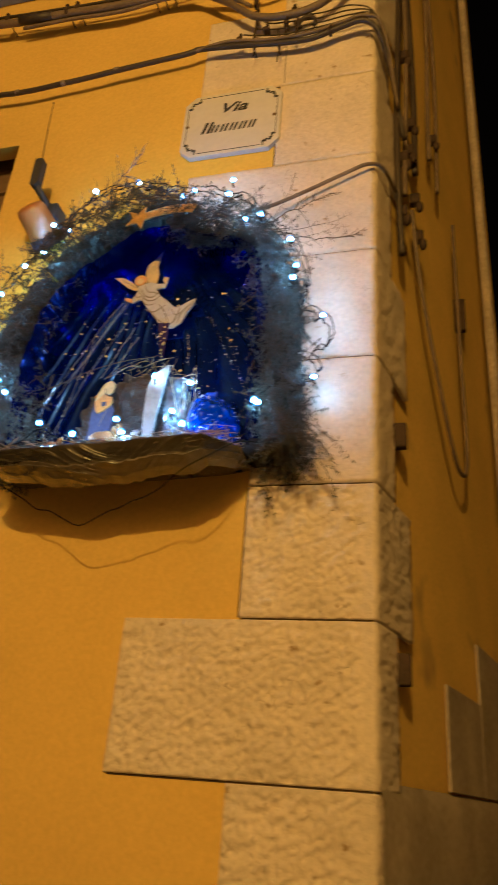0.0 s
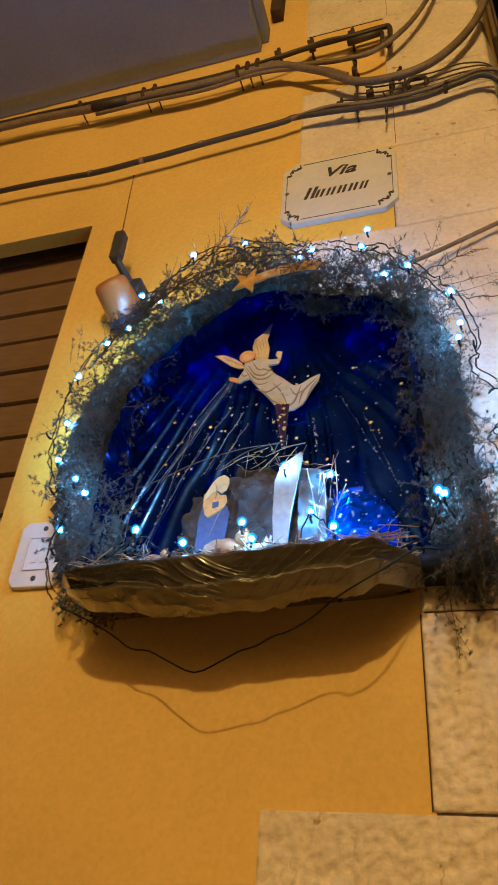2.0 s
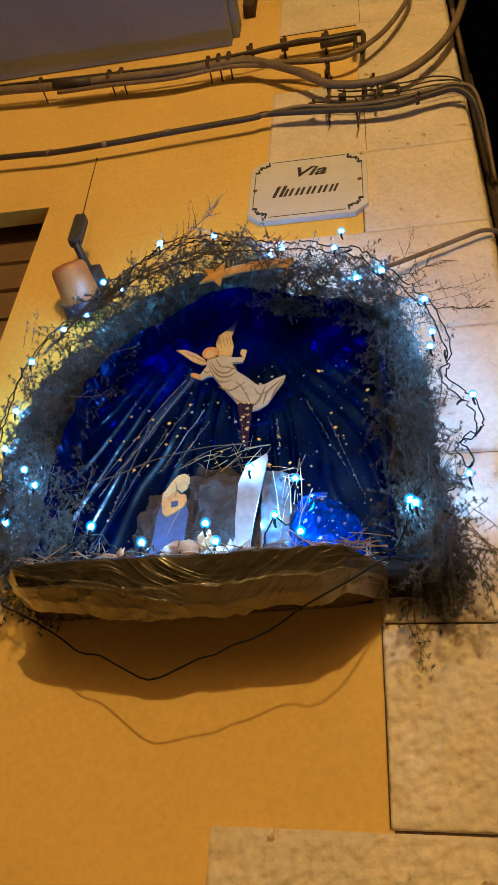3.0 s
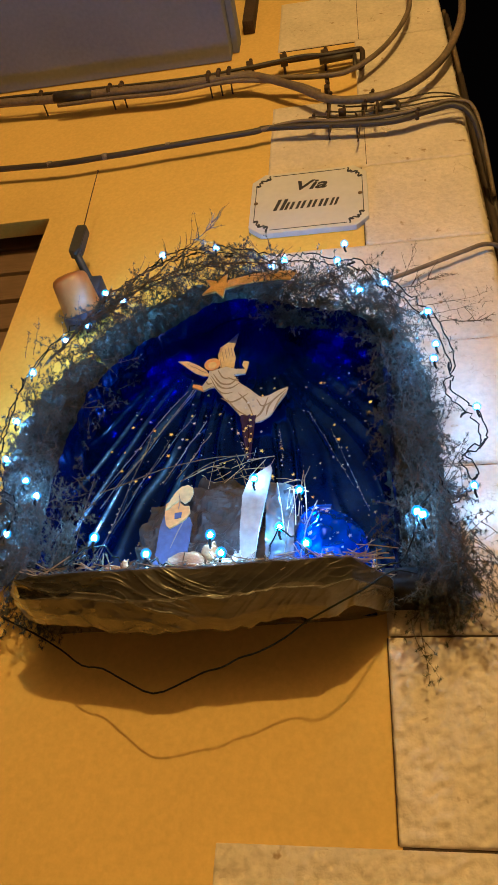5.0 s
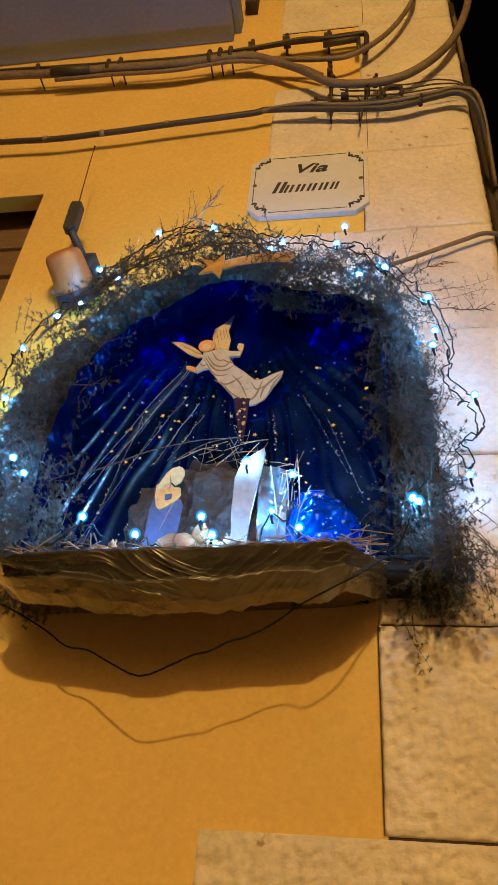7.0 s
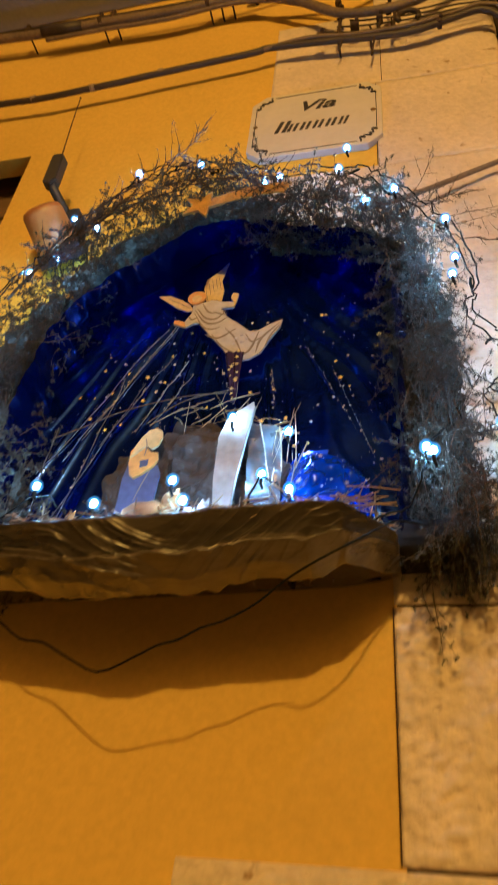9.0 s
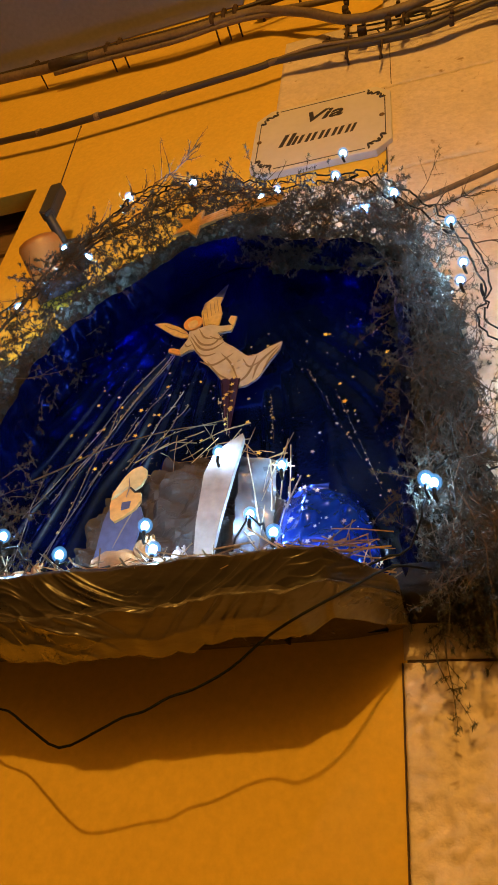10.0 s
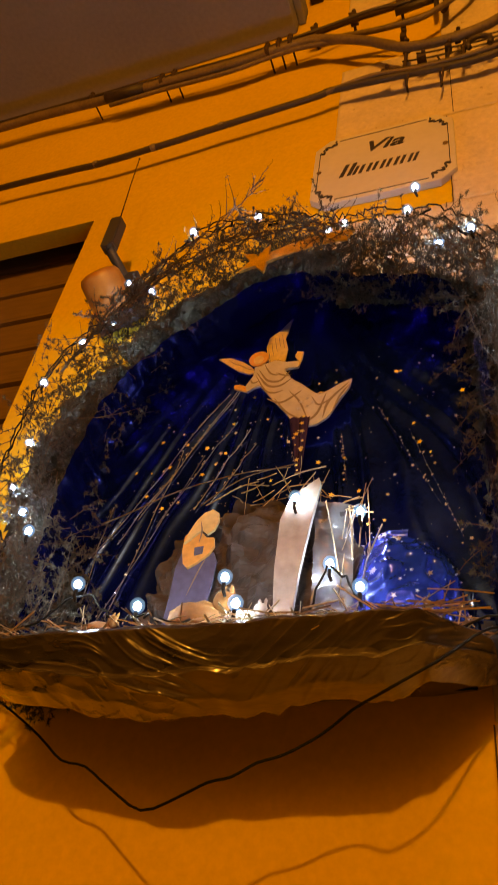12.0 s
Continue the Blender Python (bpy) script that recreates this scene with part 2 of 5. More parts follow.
def tube(bm, pts, r, sides=8, taper=1.0):
    pts = [Vector(p) for p in pts]
    rings, n = [], len(pts)
    up = Vector((0, 0, 1))
    d0 = (pts[1] - pts[0]).normalized()
    if abs(d0.dot(up)) > 0.9:
        up = Vector((1, 0, 0))
    for i, p in enumerate(pts):
        d = (pts[min(i + 1, n - 1)] - pts[max(i - 1, 0)]).normalized()
        a = d.cross(up)
        if a.length < 1e-4:
            a = d.orthogonal()
        a.normalize()
        up = a.cross(d).normalized()
        rr = r * (1 + (taper - 1) * i / max(1, n - 1))
        rings.append([bm.verts.new(p + (a * math.cos(2 * math.pi * k / sides) + up * math.sin(2 * math.pi * k / sides)) * rr) for k in range(sides)])
    for i in range(n - 1):
        for k in range(sides):
            bm.faces.new((rings[i][k], rings[i][(k + 1) % sides], rings[i + 1][(k + 1) % sides], rings[i + 1][k]))
    bm.faces.new(rings[0][::-1])
    bm.faces.new(rings[-1])
    return bm


def spline(pts, n=8):
    """Catmull-Rom through the points."""
    p = [Vector(q) for q in pts]
    p = [2 * p[0] - p[1]] + p + [2 * p[-1] - p[-2]]
    out = []
    for i in range(1, len(p) - 2):
        for k in range(n):
            t = k / n
            a, b, c, d = p[i - 1], p[i], p[i + 1], p[i + 2]
            out.append(0.5 * ((2 * b) + (c - a) * t + (2 * a - 5 * b + 4 * c - d) * t * t + (3 * b - a - 3 * c + d) * t ** 3))
    out.append(p[-2])
    return out


def slab(bm, outline, y0, y1, mat=0, bevel=0.0):
    """A board standing along x and z: outline of (x, z), from y0 (front) to y1."""
    a = [bm.verts.new((x, y0, z)) for x, z in outline]
    b = [bm.verts.new((x, y1, z)) for x, z in outline]
    n = len(a)
    faces = [bm.faces.new(a), bm.faces.new(b[::-1])]
    for i in range(n):
        faces.append(bm.faces.new((a[i], b[i], b[(i + 1) % n], a[(i + 1) % n])))
    for f in faces:
        f.material_index = mat
    bmesh.ops.recalc_face_normals(bm, faces=faces)
    return bm


def lump(bm, at, size, mat=0, seg=12):
    r = bmesh.ops.create_uvsphere(bm, u_segments=seg, v_segments=seg // 2 + 2, radius=1)
    for v in r["verts"]:
        v.co = Vector([at[i] + v.co[i] * size[i] for i in range(3)])
        for f in v.link_faces:
            f.material_index = mat


def grid(bm, nu, nv, place):
    vs = [[bm.verts.new(place(i / nu, j / nv)) for j in range(nv + 1)] for i in range(nu + 1)]
    for i in range(nu):
        for j in range(nv):
            bm.faces.new((vs[i][j], vs[i + 1][j], vs[i + 1][j + 1], vs[i][j + 1]))
    return vs


def nz(p, s):
    return noise.noise(Vector(p) * s)


# ---- the house corner ----
W, CX, OPEN_X, OPEN_TOP = 2.45, -0.30, -2.075, 4.265
A = radians(14)
SIDE, OUT = Vector((math.sin(A), math.cos(A), 0)), Vector((math.cos(A), -math.sin(A), 0))
CORNER = Vector((CX, W, 0))

bm = bmesh.new()
box(bm, (-7.0, W, 0), (-4.6, W + 0.35, 9))
box(bm, (-4.6, W, OPEN_TOP), (OPEN_X, W + 0.075, 9))
box(bm, (OPEN_X, W, 0), (CX - 0.02, W + 0.35, 9))
wall_front = part("wall_front", bm, PLASTER, smooth=False)
tagged(wall_front, "ochre-yellow plastered house wall with a limestone quoin corner", "wall", kind="structure")

bm = bmesh.new()
p = [CORNER + OUT * -0.001 - Vector((0.02, 0, 0)), CORNER + SIDE * 2.9, CORNER + SIDE * 2.9 - OUT * 0.35, CORNER + SIDE * 0.36 - OUT * 0.35]
lo, hi = [bm.verts.new((q.x, q.y, 0)) for q in p], [bm.verts.new((q.x, q.y, 9)) for q in p]
bm.faces.new(lo[::-1])
bm.faces.new(hi)
for i in range(4):
    bm.faces.new((lo[i], lo[(i + 1) % 4], hi[(i + 1) % 4], hi[i]))
wall_side = part("wall_side", bm, PLASTER_LIFTED, smooth=False)
tagged(wall_side, "ochre plaster side wall with weathered patches, lightened in place of light", "wall", kind="structure")

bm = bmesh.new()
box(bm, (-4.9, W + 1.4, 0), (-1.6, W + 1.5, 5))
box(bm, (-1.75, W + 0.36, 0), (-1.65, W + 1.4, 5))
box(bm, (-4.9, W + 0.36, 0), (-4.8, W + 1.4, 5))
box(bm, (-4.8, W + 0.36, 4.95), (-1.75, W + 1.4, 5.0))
tagged(part("wall_inner", bm, DARK, smooth=False), "room box behind the half-raised shutter, coloured near black as shade", "wall", kind="structure")

# low grey base course on the side wall
bm = bmesh.new()
def base_place(u, v):
    s, z = u * 2.9, v * 1.445
    q = CORNER + SIDE * (s + 0.01) + OUT * (0.022 + 0.006 * nz((s, 0, z), 9) if v < 1 else 0.0)
    return (q.x, q.y, z)
grid(bm, 60, 30, base_place)
tagged(part("base_course", bm, STONE_GREY), "rough grey stone base course of the side wall", "wall base", kind="structure")

# stepped grey stone blocks that rise from the base course further along the side wall
for s0, s1, top in ((0.80, 1.385, 1.83), (1.39, 2.15, 2.10)):
    bm = bmesh.new()
    corners = [CORNER + SIDE * s0 + OUT * 0.001, CORNER + SIDE * s1 + OUT * 0.001, CORNER + SIDE * s1 + OUT * 0.012, CORNER + SIDE * s0 + OUT * 0.012]
    low, high = [[bm.verts.new((q.x, q.y, h)) for q in corners] for h in (1.450, top)]
    bm.faces.new(low)
    bm.faces.new(high)
    for i in range(4):
        bm.faces.new((low[i], low[(i + 1) % 4], high[(i + 1) % 4], high[i]))
    bmesh.ops.recalc_face_normals(bm, faces=bm.faces)
    bmesh.ops.bevel(bm, geom=bm.edges[:], offset=0.003, segments=2, affect="EDGES")
    tagged(part("base_course", bm, STONE_GREY, smooth=False), "raised grey stone block of the side wall's base", "wall base", kind="structure")

# ---- opening with roller shutter ----
shutter = thing("roller_shutter", (-3.3, W + 0.2, 2.62), "brown slatted roller shutter, half raised in a wall opening", "shutter")
SLAT_TOP, PITCH = 4.7, 0.1805
z, k = 2.685, 0
first = None
while z < SLAT_TOP:
    if first is None:
        bm = bmesh.new()
        y0 = W + 0.16
        prof = [(y0 + 0.020, z), (y0 + 0.004, z + 0.004), (y0, z + 0.02), (y0 + 0.004, z + 0.160), (y0 + 0.016, z + 0.1725), (y0 + 0.035, z + 0.1725), (y0 + 0.035, z)]
        a = [bm.verts.new((-4.55, y, zz)) for y, zz in prof]
        b = [bm.verts.new((OPEN_X - 0.003, y, zz)) for y, zz in prof]
        bm.faces.new(a)
        bm.faces.new(b[::-1])
        for i in range(len(a)):
            bm.faces.new((a[i], b[i], b[(i + 1) % len(a)], a[(i + 1) % len(a)]))
        bmesh.ops.recalc_face_normals(bm, faces=bm.faces)
        first = part("slat", bm, SLAT, shutter, smooth=False)
    else:
        o = new("slat", first.data)
        o.parent, o.location = shutter, (0, 0.002 * math.sin(k * 2.3), z - 2.685)
    z, k = z + PITCH, k + 1

# ---- balcony slab above ----
balcony = thing("balcony", (-3.0, W, 5.48), "pale rendered balcony slab with stained underside, blue LED cast in its colour", "balcony")
bm = bmesh.new()
box(bm, (-6.5, 1.25, 5.48), (-1.36, W - 0.002, 5.66), 0.008)
part("slab", bm, CONCRETE, balcony, smooth=False)
bm = bmesh.new()
box(bm, (-6.5, 1.22, 5.56), (-1.325, 1.25, 5.70), 0.006)
box(bm, (-1.36, 1.25, 5.56), (-1.325, W - 0.002, 5.70), 0.006)
part("edge_moulding", bm, CONCRETE, balcony, smooth=False)
bm = bmesh.new()
box(bm, (-1.315, W - 0.07, 5.76), (-1.255, W - 0.002, 6.2), 0.004)
tagged(part("downpipe_box", bm, RUST), "rusty brown metal box fixed high on the wall", "box")

# ---- street sign ----
sign = thing("street_sign", (-0.945, W - 0.02, 4.0), "white marble street-name plaque with cut corners, black border and lettering", "street sign")
SX0, SX1, SZ0, SZ1, SY = -1.179, -0.712, 3.968, 4.365, W - 0.026
def cut_outline(x0, x1, z0, z1, c):
    return [(x0 + c, z0), (x1 - c, z0), (x1, z0 + c), (x1, z1 - c), (x1 - c, z1), (x0 + c, z1), (x0, z1 - c), (x0, z0 + c)]
bm = bmesh.new()
slab(bm, cut_outline(SX0, SX1, SZ0, SZ1, 0.05), SY, W - 0.001)
bmesh.ops.bevel(bm, geom=bm.edges[:], offset=0.002, segments=1, affect="EDGES")
part("plaque", bm, MARBLE, sign, smooth=False)
bm = bmesh.new()
f = 0.018
for x0, z0, x1, z1 in ((SX0 + 0.085, SZ0 + f, SX1 - 0.085, SZ0 + f + 0.003), (SX0 + 0.085, SZ1 - f - 0.003, SX1 - 0.085, SZ1 - f), (SX0 + f, SZ0 + 0.085, SX0 + f + 0.003, SZ1 - 0.085), (SX1 - f - 0.003, SZ0 + 0.085, SX1 - f, SZ1 - 0.085)):
    box(bm, (x0, SY - 0.0012, z0), (x1, SY, z1))
part("border", bm, INK, sign, smooth=False)
for cx, cz, dx, dz in ((SX0, SZ0, 1, 1), (SX1, SZ0, -1, 1), (SX0, SZ1, 1, -1), (SX1, SZ1, -1, -1)):
    bm = bmesh.new()
    for t0, flip in ((0.02, 1), (0.36, -1), (0.70, 1)):
        curl = []
        for k in range(9):
            a = k / 8
            along, off = t0 + 0.30 * a, flip * 0.008 * math.sin(a * 5.2) * (1.1 - 0.5 * a)
            curl.append((cx + dx * (0.020 + 0.060 * along + off), SY - 0.0006, cz + dz * (0.080 - 0.060 * along + off)))
        tube(bm, curl, 0.0052, 6, 0.5)
        lump(bm, (curl[0][0], SY - 0.0006, curl[0][2]), (0.0055, 0.0012, 0.0055), seg=8)
    part("corner_ornament", bm, INK, sign)
for x in (SX0 + 0.022, SX1 - 0.03):
    bm = bmesh.new()
    lump(bm, (x, SY - 0.001, 4.168), (0.009, 0.004, 0.009), seg=12)
    part("screw", bm, SCREW, sign)
cu = bpy.data.curves.new("lettering", "FONT")
cu.body, cu.size, cu.shear, cu.extrude, cu.align_x, cu.offset = "Via", 0.086, 0.35, 0.0008, "CENTER", 0.0016
cu.materials.append(INK)
ob = new("lettering", cu)
ob.parent = sign
ob.scale = (1.28, 1, 1)
ob.location, ob.rotation_euler = (0.0, SY - 0.001 - sign.location.y, 4.232 - 4.0), (radians(90), 0, 0)
for k, (w, h) in enumerate(((0.047, 0.070), (0.036, 0.047), (0.036, 0.047), (0.036, 0.047), (0.036, 0.047), (0.032, 0.047))):
    bm = bmesh.new()
    x = -1.086 + k * 0.0445
    for dx in (0.0, w * 0.55):
        slab(bm, [(x + dx, 4.108), (x + dx + w * 0.30, 4.108), (x + dx + w * 0.30 + h * 0.3, 4.108 + h), (x + dx + h * 0.3, 4.108 + h)], SY - 0.0012, SY)
    part("bar", bm, INK, sign, smooth=False)

# ---- small plate beside the opening ----
plate = thing("wall_plate", (-1.87, W, 2.5), "white marble plate with raised marks screwed to the wall", "plate")
bm = bmesh.new()
slab(bm, cut_outline(-1.965, -1.79, 2.475, 2.70, 0.02), W - 0.02, W - 0.001)
bmesh.ops.bevel(bm, geom=bm.edges[:], offset=0.002, segments=1, affect="EDGES")
part("plaque", bm, MARBLE, plate, smooth=False)
bm = bmesh.new()
for a, b in (((-1.925, 2.53), (-1.83, 2.536)), ((-1.925, 2.64), (-1.83, 2.646)), ((-1.925, 2.536), (-1.919, 2.64)), ((-1.836, 2.536), (-1.83, 2.64))):
    box(bm, (a[0], W - 0.026, a[1]), (b[0], W - 0.02, b[1]), 0.001)
part("panel_rim", bm, MARBLE, plate, smooth=False)
for x in (-1.905, -1.868):
    bm = bmesh.new()
    box(bm, (x, W - 0.024, 2.555), (x + 0.022, W - 0.02, 2.622), 0.001)
    part("bar", bm, MARBLE, plate, smooth=False)
for z in (2.503, 2.675):
    bm = bmesh.new()
    lump(bm, (-1.878, W - 0.021, z), (0.009, 0.004, 0.009))
    part("screw", bm, INK, plate)

# ---- alarm beacon and aerial ----
beacon = thing("alarm_beacon", (-1.79, W, 3.58), "orange-capped alarm beacon on a dark blue wall base", "alarm light")
b0, b1 = Vector((-1.755, W, 3.575)), Vector((-1.800, 2.295, 3.668))
ax = (b1 - b0).normalized()
bm = bmesh.new()
tube(bm, [b0, b0 + ax * 0.012, b0 + ax * 0.04, b0 + ax * 0.045], 0.084, 28, 0.92)
part("base", bm, BEACON_BASE, beacon)
bm = bmesh.new()
L = (b1 - b0).length
rings = [(0.045, 0.070), (0.05, 0.072), (L * 0.6, 0.069), (L - 0.02, 0.066), (L - 0.006, 0.059), (L + 0.002, 0.040), (L + 0.005, 0.010)]
e1 = ax.orthogonal().normalized()
e2 = ax.cross(e1)
prev = None
for d, r in rings:
    ring = [bm.verts.new(b0 + ax * d + (e1 * math.cos(2 * math.pi * k / 28) + e2 * math.sin(2 * math.pi * k / 28)) * r) for k in range(28)]
    if prev:
        for k in range(28):
            bm.faces.new((prev[k], prev[(k + 1) % 28], ring[(k + 1) % 28], ring[k]))
    prev = ring
bm.faces.new(prev)
part("lens", bm, BEACON, beacon, "translucent orange lens cap")

aerial = thing("aerial_box", (-1.735, W, 3.70), "grey aerial box on a bent arm with thin rod", "aerial")
bm = bmesh.new()
slab(bm, [(-1.820, 3.79), (-1.792, 3.775), (-1.774, 3.80), (-1.777, 3.935), (-1.785, 3.945), (-1.818, 3.945), (-1.822, 3.93)], 2.280, 2.318)
bmesh.ops.bevel(bm, geom=bm.edges[:], offset=0.003, segments=2, affect="EDGES")
part("case", bm, GREYBOX, aerial, smooth=False)
bm = bmesh.new()
tube(bm, [(-1.795, 2.30, 3.80), (-1.785, 2.31, 3.775), (-1.755, 2.37, 3.725), (-1.735, 2.42, 3.70), (-1.733, W, 3.70)], 0.019, 4)
box(bm, (-1.755, 2.36, 3.655), (-1.705, W - 0.002, 3.735), 0.006)
part("arm", bm, BEACON_BASE, aerial)
bm = bmesh.new()
tube(bm, [(-1.80, 2.30, 3.95), (-1.803, 2.288, 4.15), (-1.804, 2.28, 4.305)], 0.0022, 6, 0.8)
lump(bm, (-1.804, 2.28, 4.307), (0.004, 0.004, 0.005), seg=8)
part("rod", bm, RUST, aerial)

# ---- cables on the facade ----
rng = random.Random(5)
def cable(name, pts, r, mat, label, n=10, wob=0.004):
    q = spline(pts, n) if n > 1 else [Vector(p) for p in pts]
    q = [v + Vector((0, 0.3 * wob * nz(v, 6), wob * nz(v + Vector((3, 1, 0)), 5))) for v in q]
    bm = bmesh.new()
    tube(bm, q, r, 10)
    return tagged(part(name, bm, mat), label, "cable")

cable("conduit", [(-3.4, 2.355, 5.22), (-2.9, 2.355, 5.19), (-2.55, 2.355, 5.175), (-2.22, 2.355, 5.14), (-1.92, 2.355, 5.125), (-1.62, 2.355, 5.105), (-1.35, 2.36, 5.12), (-1.22, 2.365, 5.125)], 0.021, CABLE, "thick dusty grey cable bundle strapped along the wall")
cable("thin_cable", [(-3.4, 2.345, 5.25), (-2.5, 2.345, 5.205), (-1.9, 2.345, 5.155), (-1.5, 2.35, 5.15), (-1.25, 2.35, 5.17), (-1.0, 2.36, 5.235), (-0.86, 2.37, 5.235), (-0.71, 2.37, 5.25)], 0.008, CABLE_DARK, "thin dark cable riding on the bundle")
cable("thin_cable", [(-2.2, 2.37, 5.10), (-1.9, 2.37, 5.095), (-1.62, 2.37, 5.075), (-1.40, 2.37, 5.10), (-1.22, 2.37, 5.08), (-1.02, 2.38, 5.02), (-0.9, 2.40, 4.95)], 0.010, CABLE, "thin dusty cable under the bundle")
cable("loop_cable", [(-1.30, 2.36, 5.125), (-1.2, 2.36, 5.10), (-1.01, 2.355, 4.945), (-0.86, 2.36, 4.80), (-0.69, 2.36, 4.76), (-0.52, 2.36, 4.815), (-0.36, 2.36, 5.003), (-0.262, 2.36, 5.25), (-0.205, 2.36, 5.54), (-0.18, 2.36, 6.0)], 0.018, CABLE, "thick grey cable hanging in a loop to the corner")
cable("loop_cable", [(-1.30, 2.36, 5.12), (-1.1, 2.36, 5.06), (-0.91, 2.36, 5.015), (-0.76, 2.36, 5.03), (-0.60, 2.36, 5.205), (-0.475, 2.36, 5.50), (-0.44, 2.36, 5.75), (-0.43, 2.37, 6.1)], 0.012, CABLE, "dusty cable bending upwards over the corner stones")
cable("low_cable", [(-3.4, 2.38, 4.63), (-2.35, 2.38, 4.59), (-2.1, 2.38, 4.575), (-1.86, 2.38, 4.585), (-1.55, 2.38, 4.612), (-1.2, 2.38, 4.640), (-1.13, 2.38, 4.655), (-0.91, 2.38, 4.625), (-0.72, 2.38, 4.593), (-0.58, 2.38, 4.586), (-0.44, 2.375, 4.622), (-0.33, 2.37, 4.630), (-0.262, 2.41, 4.56), (-0.215, 2.56, 4.40), (-0.18, 2.70, 4.2)], 0.013, CABLE_DARK, "dark cable running along the wall and round the corner")
cable("low_cable", [(-1.25, 2.385, 4.635), (-1.0, 2.37, 4.66), (-0.8, 2.37, 4.62), (-0.6, 2.365, 4.605), (-0.44, 2.365, 4.64), (-0.33, 2.36, 4.652), (-0.25, 2.40, 4.60), (-0.2, 2.6, 4.3)], 0.009, CABLE, "dusty second cable beside the low one")
for k in range(4):
    z = 4.66 + 0.035 * k
    cable("thin_wire", [(-0.92 + 0.05 * k, 2.39, z + 0.06), (-0.75, 2.385, z + 0.01 * k), (-0.55, 2.39, z + 0.015), (-0.40, 2.39, z + 0.03), (-0.29, 2.40, 4.70 + 0.01 * k), (-0.24, 2.5, 4.62)], 0.0035, CABLE_DARK, "thin loose wire between clamps", wob=0.012)
cable("supply_cable", [(-0.78, 2.36, 3.53), (-0.675, 2.385, 3.59), (-0.52, 2.40, 3.668), (-0.40, 2.405, 3.728), (-0.32, 2.41, 3.765), (-0.262, 2.45, 3.775), (-0.22, 2.62, 3.80)], 0.008, CABLE, "pale flex running to the corner above the garland")
cable("power_flex", [(-1.70, 2.34, 2.36), (-1.60, 2.32, 2.31), (-1.504, 2.301, 2.265), (-1.44, 2.292, 2.226), (-1.383, 2.283, 2.213), (-1.316, 2.264, 2.174), (-1.240, 2.241, 2.137), (-1.165, 2.213, 2.156), (-1.12, 2.20, 2.172), (-1.081, 2.192, 2.178), (-1.045, 2.192, 2.198), (-1.005, 2.19, 2.210), (-0.95, 2.185, 2.24), (-0.90, 2.155, 2.262), (-0.845, 2.110, 2.268), (-0.78, 2.12, 2.31), (-0.715, 2.20, 2.395), (-0.66, 2.26, 2.42)], 0.0021, CORD, "thin black flex sagging below the shelf", n=3, wob=0.010)

# iron bracket with clamps
bracket = thing("cable_bracket", (-0.98, W, 5.25), "rusty iron cable bracket with clamps and a hooked end", "bracket")
bm = bmesh.new()
tube(bm, spline([(-1.27, 2.385, 5.235), (-1.1, 2.385, 5.262), (-0.9, 2.385, 5.268), (-0.73, 2.385, 5.278), (-0.70, 2.385, 5.262), (-0.697, 2.385, 5.20), (-0.70, 2.385, 5.12), (-0.712, 2.385, 5.09)], 6), 0.013, 10)
part("rod", bm, RUST, bracket)
bm = bmesh.new()
tube(bm, [(-0.73, 2.39, 5.245), (-0.80, 2.39, 5.235), (-0.90, 2.39, 5.222)], 0.017, 10)
tube(bm, [(-0.735, 2.39, 5.24), (-0.735, 2.39, 5.13)], 0.010, 8)
part("insulator", bm, CABLE_DARK, bracket)
for x, z in ((-1.24, 5.24), (-1.075, 5.262), (-0.875, 5.25)):
    bm = bmesh.new()
    tube(bm, [(x - 0.016, 2.385, z + 0.008), (x - 0.010, 2.385, z + 0.009), (x + 0.010, 2.385, z + 0.011), (x + 0.016, 2.385, z + 0.012)], 0.029, 12)
    tube(bm, [(x, 2.40, z), (x, W, z - 0.004)], 0.006, 6)
    lump(bm, (x + 0.004, 2.365, z + 0.036), (0.010, 0.010, 0.012), seg=8)
    part("clamp", bm, RUST, bracket)

spots = [(-2.30, 5.17), (-1.93, 5.14), (-1.87, 5.145), (-1.43, 5.125), (-1.38, 5.135), (-1.33, 5.14)]
for x, z in spots:
    bm = bmesh.new()
    tube(bm, [(x - 0.009, 2.355, z - 0.004), (x + 0.009, 2.355, z - 0.004)], 0.0285, 12)
    tube(bm, [(x, 2.375, z), (x, W, z)], 0.004, 6)
    lump(bm, (x, 2.338, z + 0.026), (0.012, 0.012, 0.012), seg=8)
    tagged(part("cable_clip", bm, RUST), "small rusty cable clip on the wall", "cable clip", "cable clips")
bm = bmesh.new()
tube(bm, [(-2.22, 2.352, 5.142), (-2.12, 2.353, 5.136), (-2.02, 2.355, 5.130)], 0.025, 12)
tagged(part("cable_sleeve", bm, CABLE_DARK), "dark taped sleeve on the cable bundle", "cable sleeve")
for x, z in ((-1.86, 4.588), (-1.57, 4.614), (-2.12, 4.578)):
    bm = bmesh.new()
    tube(bm, [(x - 0.011, 2.38, z - 0.001), (x + 0.011, 2.38, z + 0.001)], 0.0150, 12)
    tagged(part("cable_tie", bm, TAPE), "pale band round the low cable", "cable tie", "cable ties")

cluster = thing("cable_clamp_cluster", (-0.75, W, 4.8), "cluster of rusty clamps and hooks holding crossing cables", "clamps")
